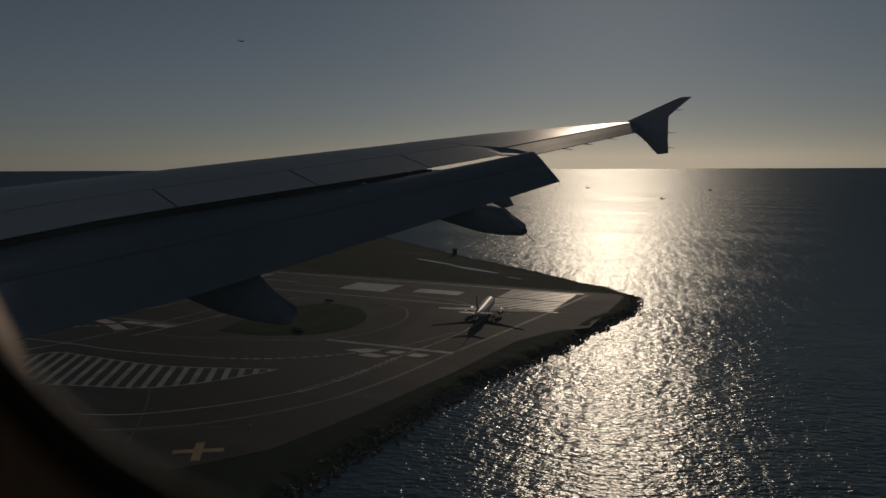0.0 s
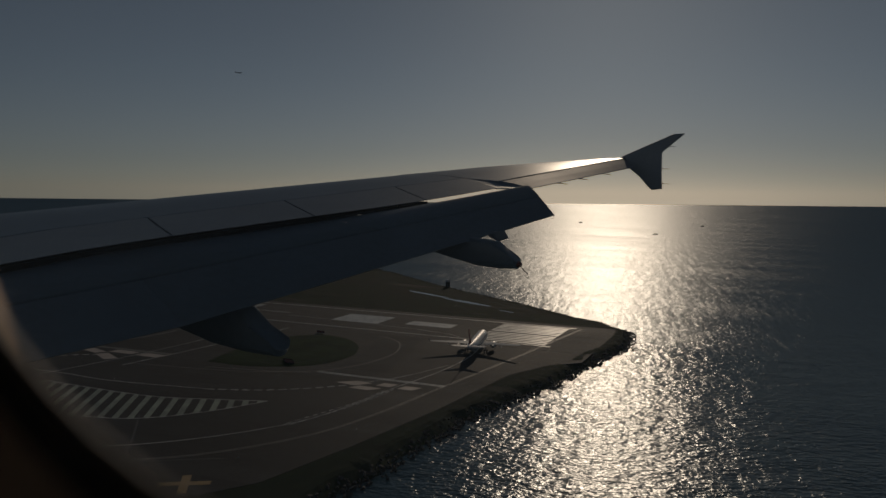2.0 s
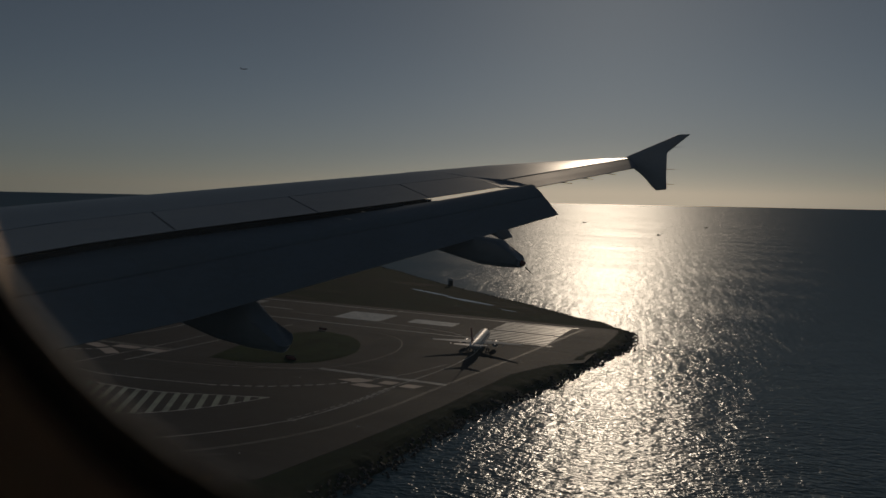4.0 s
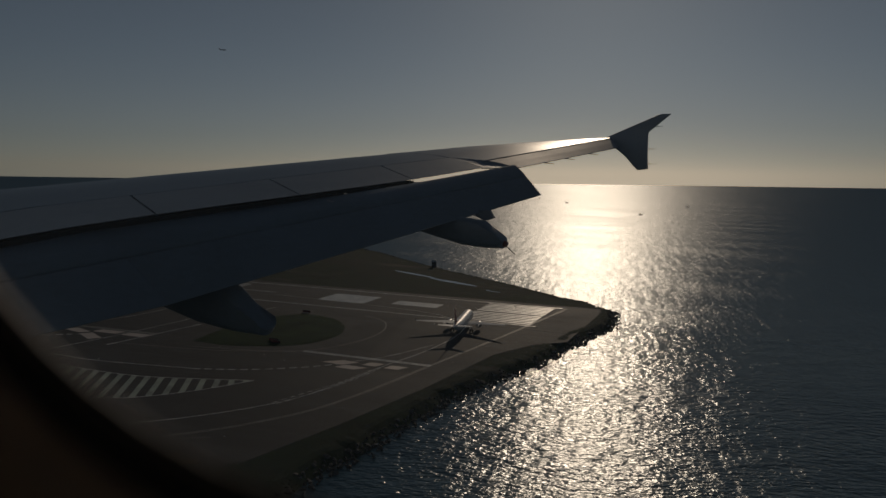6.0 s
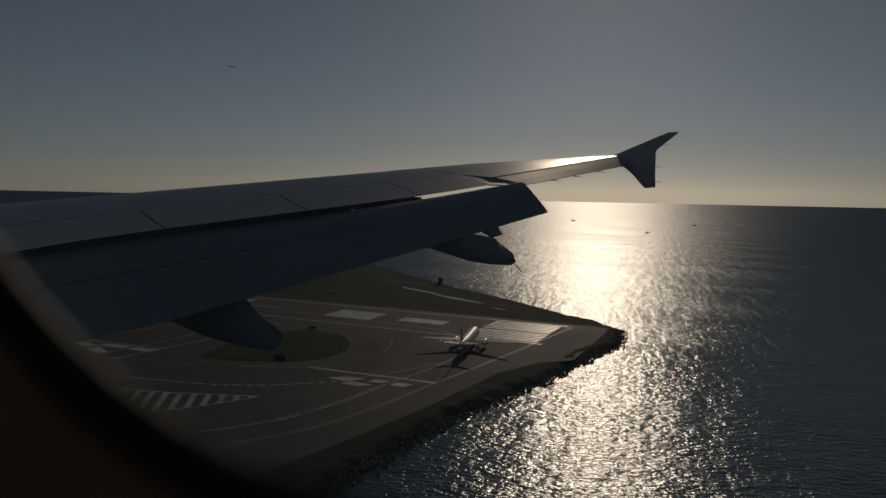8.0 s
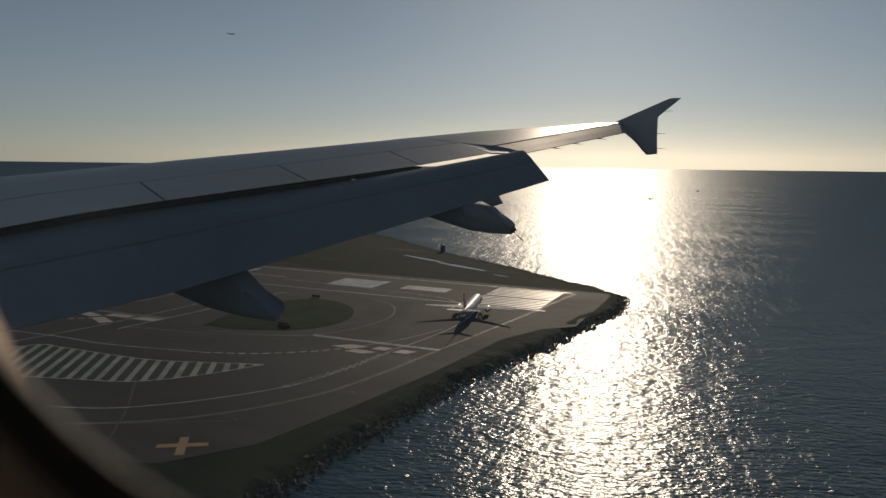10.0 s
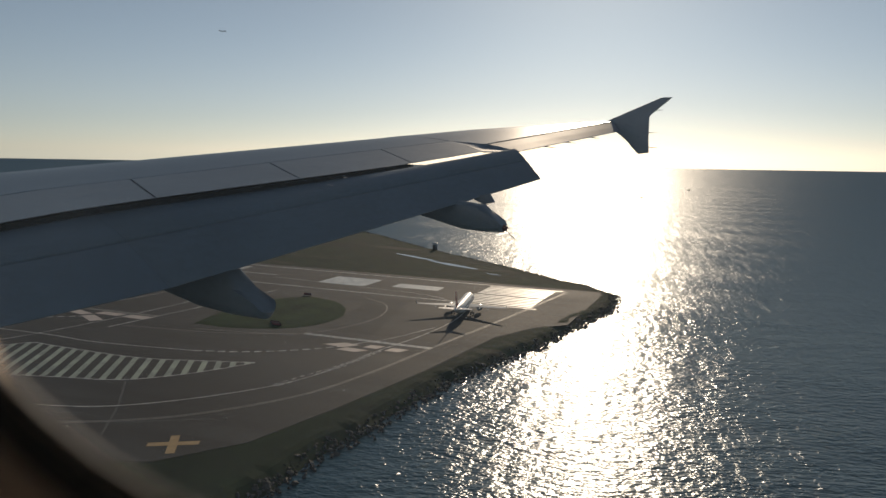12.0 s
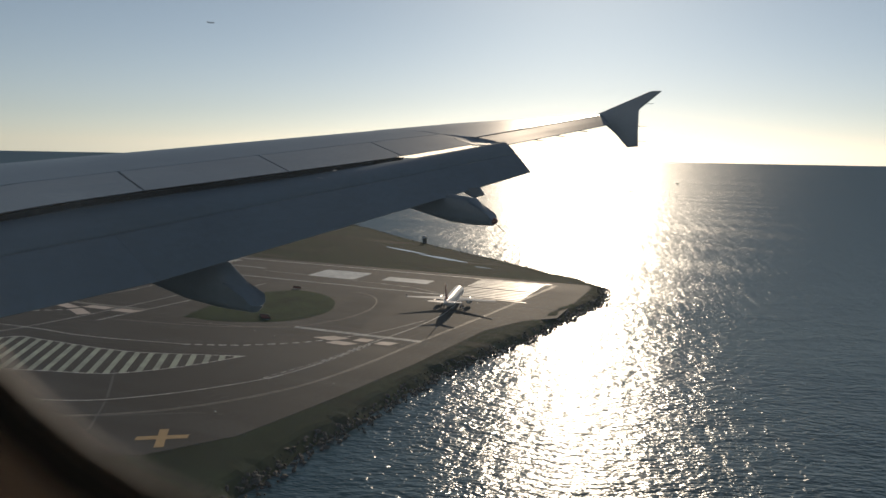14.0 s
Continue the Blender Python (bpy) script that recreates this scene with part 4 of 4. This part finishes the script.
def build_airliner():
    """Nose along +x, resting on z = 0."""
    plane = holder("airliner", "white airliner with a red tail standing at the runway end", "airplane", "airliners")
    size = Matrix.Scale(1.24, 4)

    def add(name, bm, mat, label="", smooth=False, parent=None):
        bmesh.ops.transform(bm, matrix=size, verts=bm.verts)
        return part(name, bm, mat, parent or plane, label, smooth)

    bm = bmesh.new()
    rings = []
    for x, r, z in ((15.0, 0.1, 2.75), (14.75, 0.45, 2.76), (14.2, 0.85, 2.82), (13.2, 1.3, 2.95), (11.8, 1.62, 3.08), (10.4, 1.72, 3.13), (4.0, 1.73, 3.15), (-5.0, 1.73, 3.15), (-7.2, 1.62, 3.25), (-9.4, 1.35, 3.48), (-12.0, 0.9, 3.85), (-14.2, 0.42, 4.15), (-15.2, 0.18, 4.25)):
        rings.append([Vector((x, r * math.cos(math.tau * k / 24), z + r * math.sin(math.tau * k / 24))) for k in range(24)])
    loft(bm, rings)
    body = add("body", bm, hull_white, smooth=True)
    # cockpit windscreen
    for s in (-1, 1):
        bm = bmesh.new()
        slab(bm, [(13.55, s * 0.12, 4.02), (13.0, s * 0.92, 3.92), (12.45, s * 1.12, 4.22), (12.95, s * 0.14, 4.42)], (0.05, s * 0.03, 0.07))
        add("windscreen", bm, window_dark, parent=body)

    def foil(bm, stations):
        rings = []
        for y, x_le, chord, z, thick in stations:
            prof = [(0.0, 0.0), (0.06, 0.35), (0.3, 0.55), (0.65, 0.3), (1.0, 0.02), (1.0, -0.02), (0.65, -0.22), (0.3, -0.4), (0.06, -0.3)]
            rings.append([Vector((x_le - chord * u, y, z + thick * v)) for u, v in prof])
        loft(bm, rings)

    for s in (-1, 1):
        bm = bmesh.new()
        foil(bm, [(s * 1.2, 3.6, 5.6, 2.35, 0.75), (s * 4.6, 1.5, 3.4, 2.65, 0.5), (s * 9.5, -1.2, 2.2, 3.0, 0.3), (s * 13.9, -3.5, 1.25, 3.4, 0.18)])
        wing = add("main_wing", bm, wing_paint, smooth=True)
        bm = bmesh.new()
        slab(bm, [(-3.6, s * 13.95, 3.35), (-4.7, s * 13.95, 3.35), (-5.3, s * 14.05, 4.35), (-4.8, s * 14.05, 4.35)], (0, s * 0.06, 0))
        add("tip_fin", bm, wing_paint, parent=wing)
        for y in (5.4, 8.2):
            bm = bmesh.new()
            tube(bm, (-0.4 - 0.32 * y, s * y, 2.55), (-2.2 - 0.32 * y, s * y, 2.5), 0.2, 0.05, 8)
            add("track_fairing", bm, wing_paint, parent=wing)
        bm = bmesh.new()
        foil(bm, [(s * 0.4, -11.2, 2.7, 4.1, 0.26), (s * 5.1, -13.6, 1.2, 4.5, 0.14)])
        add("tailplane", bm, hull_white, smooth=True)
        bm = bmesh.new()
        rings = []
        for x, r in ((4.5, 0.72), (4.65, 0.84), (4.4, 0.96), (3.4, 1.0), (2.2, 0.92), (1.2, 0.68), (0.9, 0.6)):
            rings.append([Vector((x, s * 4.7 + r * math.cos(math.tau * k / 18), 1.7 + r * math.sin(math.tau * k / 18))) for k in range(18)])
        loft(bm, rings)
        engine = add("engine", bm, engine_grey, smooth=True)
        bm = bmesh.new()
        slab(bm, [(3.6, s * 4.7 - 0.1, 2.55), (0.6, s * 4.7 - 0.1, 2.3), (-0.4, s * 4.7 - 0.1, 2.75), (1.6, s * 4.7 - 0.1, 2.9)], (0, 0.2, 0))
        add("pylon", bm, engine_grey, parent=engine)
        bm = bmesh.new()
        tube(bm, (-1.2, s * 3.0, 0.5), (-1.2, s * 3.0, 2.4), 0.14, 0.14)
        strut = add("main_strut", bm, engine_grey)
        for dy in (-0.4, 0.4):
            bm = bmesh.new()
            tube(bm, (-1.2, s * 3.0 + dy - 0.17, 0.5), (-1.2, s * 3.0 + dy + 0.17, 0.5), 0.5, 0.5, 14)
            add("wheel", bm, rubber, parent=strut)
        for k in range(26):
            bm = bmesh.new()
            x = 10.2 - 0.68 * k
            slab(bm, [(x, s * 1.70, 3.55), (x - 0.22, s * 1.70, 3.55), (x - 0.22, s * 1.66, 3.85), (x, s * 1.66, 3.85)], (0, s * 0.03, 0))
            add("cabin_window", bm, window_dark, parent=body)
    bm = bmesh.new()
    rings = []
    for z, x_le, chord, thick in ((4.5, -8.6, 5.4, 0.16), (5.3, -10.3, 3.9, 0.15), (9.7, -13.5, 1.9, 0.09)):
        rings.append([Vector((x_le - chord * u, thick * v, z)) for u, v in ((0, 0), (0.15, 1), (0.5, 1), (1, 0.1), (1, -0.1), (0.5, -1), (0.15, -1))])
    loft(bm, rings)
    add("tail_fin", bm, tail_red, "red tail fin", smooth=True)
    bm = bmesh.new()
    tube(bm, (11.6, 0, 0.4), (11.6, 0, 2.0), 0.12, 0.12)
    strut = add("nose_strut", bm, engine_grey)
    for dy in (-0.25, 0.25):
        bm = bmesh.new()
        tube(bm, (11.6, dy - 0.12, 0.4), (11.6, dy + 0.12, 0.4), 0.4, 0.4, 14)
        add("wheel", bm, rubber, parent=strut)
    return plane


airliner = build_airliner()
airliner.matrix_basis = FIELD @ pose(4.5, 263.0, LAND + 0.045, 0, 0, 102)
far_plane = copy_thing(airliner, pose(-2839, 2596, 645, 4, 0, 25))
tagged(far_plane, "tiny dark airliner far off in the sky", "airplane", "airliners")


def build_boat(x, y, turn):
    boat = holder("fishing_boat", "small dark fishing boat on the open sea", "boat", "boats", at=(x, y, 0))
    boat.rotation_euler = (0, 0, radians(turn))
    bm = bmesh.new()
    rings = []
    for u, w, z in ((-4.0, 1.0, 0.9), (-3.0, 1.25, 0.9), (1.0, 1.25, 1.0), (3.2, 0.7, 1.3), (4.4, 0.08, 1.6)):
        rings.append([Vector((u, -w, z)), Vector((u, -w * 0.6, -0.3)), Vector((u, w * 0.6, -0.3)), Vector((u, w, z))])
    loft(bm, rings)
    part("hull", bm, fence_paint, boat)
    bm = bmesh.new()
    slab(bm, [(-2.2, -0.8, 0.8), (0.3, -0.8, 0.8), (0.3, 0.8, 0.8), (-2.2, 0.8, 0.8)], (0, 0, 1.7))
    soften(bm, 0.06, 1)
    part("wheelhouse", bm, hull_white, boat)
    bm = bmesh.new()
    tube(bm, (-0.9, 0, 2.4), (-0.9, 0, 4.6), 0.06, 0.04)
    part("mast", bm, bare_metal, boat)


build_boat(-604, 1548, 20)
build_boat(-343, 1552, 160)
build_boat(-470, 2900, 75)
build_boat(-330, 1180, 40)
build_boat(-760, 1750, 110)


def build_sign(x, y, turn):
    sign = holder("taxiway_sign", "low dark taxiway sign board beside the grass", "sign", "taxiway signs", at=(x, y, LAND + 0.045))
    sign.rotation_euler = (0, 0, radians(turn))
    bm = bmesh.new()
    slab(bm, [(-1.9, -0.15, 0.25), (1.9, -0.15, 0.25), (1.9, -0.15, 1.25), (-1.9, -0.15, 1.25)], (0, 0.3, 0))
    soften(bm, 0.03, 1)
    part("board", bm, black_and_gap_shade, sign)
    bm = bmesh.new()
    slab(bm, [(-1.75, -0.155, 0.62), (1.75, -0.155, 0.62), (1.75, -0.155, 0.95), (-1.75, -0.155, 0.95)], (0, -0.01, 0))
    part("panel", bm, tail_red, sign, "dull red sign face")
    for px in (-1.4, 1.4):
        bm = bmesh.new()
        tube(bm, (px, 0, 0), (px, 0, 0.3), 0.05, 0.05, 6)
        part("leg", bm, engine_grey, sign)


for sx, sy, st in ((-69.0, 266.0, 8), (-47.0, 213.0, 12), (-49.5, 215.5, 12), (-153.0, 203.5, 16), (-146.0, 212.0, 40)):
    spot = fld(sx, sy)
    build_sign(spot.x, spot.y, st)


def build_light(x, y):
    """A low taxiway edge lamp on a short stem."""
    lamp = holder("taxiway_light", "small pale taxiway edge lamp on a short stem", "airfield light", "taxiway lights", at=fld(x, y, LAND + 0.045))
    bm = bmesh.new()
    tube(bm, (0, 0, 0), (0, 0, 0.3), 0.05, 0.04, 8)
    part("stem", bm, yellow_line, lamp)
    bm = bmesh.new()
    rings = [[Vector((r * math.cos(math.tau * k / 10), r * math.sin(math.tau * k / 10), z)) for k in range(10)] for r, z in ((0.12, 0.3), (0.17, 0.34), (0.15, 0.46), (0.06, 0.52))]
    loft(bm, rings)
    part("cap", bm, hull_white, lamp, smooth=True)
    return lamp


lamp = build_light(-96.0, 193.0)
for x, y in ((-30, 194), (20, 215), (26, 250), (-84, 170), (-60, 199), (-40, 197), (-140, 195), (12, 160), (-2, 131), (-30, 112), (-66, 97), (-104, 95), (-142, 93)):
    copy_thing(lamp, Matrix.Translation(fld(x, y, LAND + 0.045)))


def build_hut(x, y):
    """Small round-topped lookout at the water's edge."""
    hut = holder("shore_hut", "small dark round-topped hut on the shore", "hut", at=(x, y, LAND - 0.1))
    bm = bmesh.new()
    tube(bm, (0, 0, 0), (0, 0, 3.6), 1.5, 1.4, 16)
    part("wall", bm, rock, hut)
    bm = bmesh.new()
    rings = []
    for r, z in ((1.65, 3.6), (1.6, 4.1), (1.2, 4.7), (0.5, 5.0)):
        rings.append([Vector((r * math.cos(math.tau * k / 16), r * math.sin(math.tau * k / 16), z)) for k in range(16)])
    loft(bm, rings)
    part("dome", bm, engine_grey, hut, smooth=True)
    bm = bmesh.new()
    slab(bm, [(-0.4, -1.53, 0.05), (0.4, -1.53, 0.05), (0.4, -1.53, 2.0), (-0.4, -1.53, 2.0)], (0, 0.1, 0))
    part("door", bm, black_and_gap_shade, hut)


spot = fld(-84.0, 437.0)
build_hut(spot.x, spot.y)
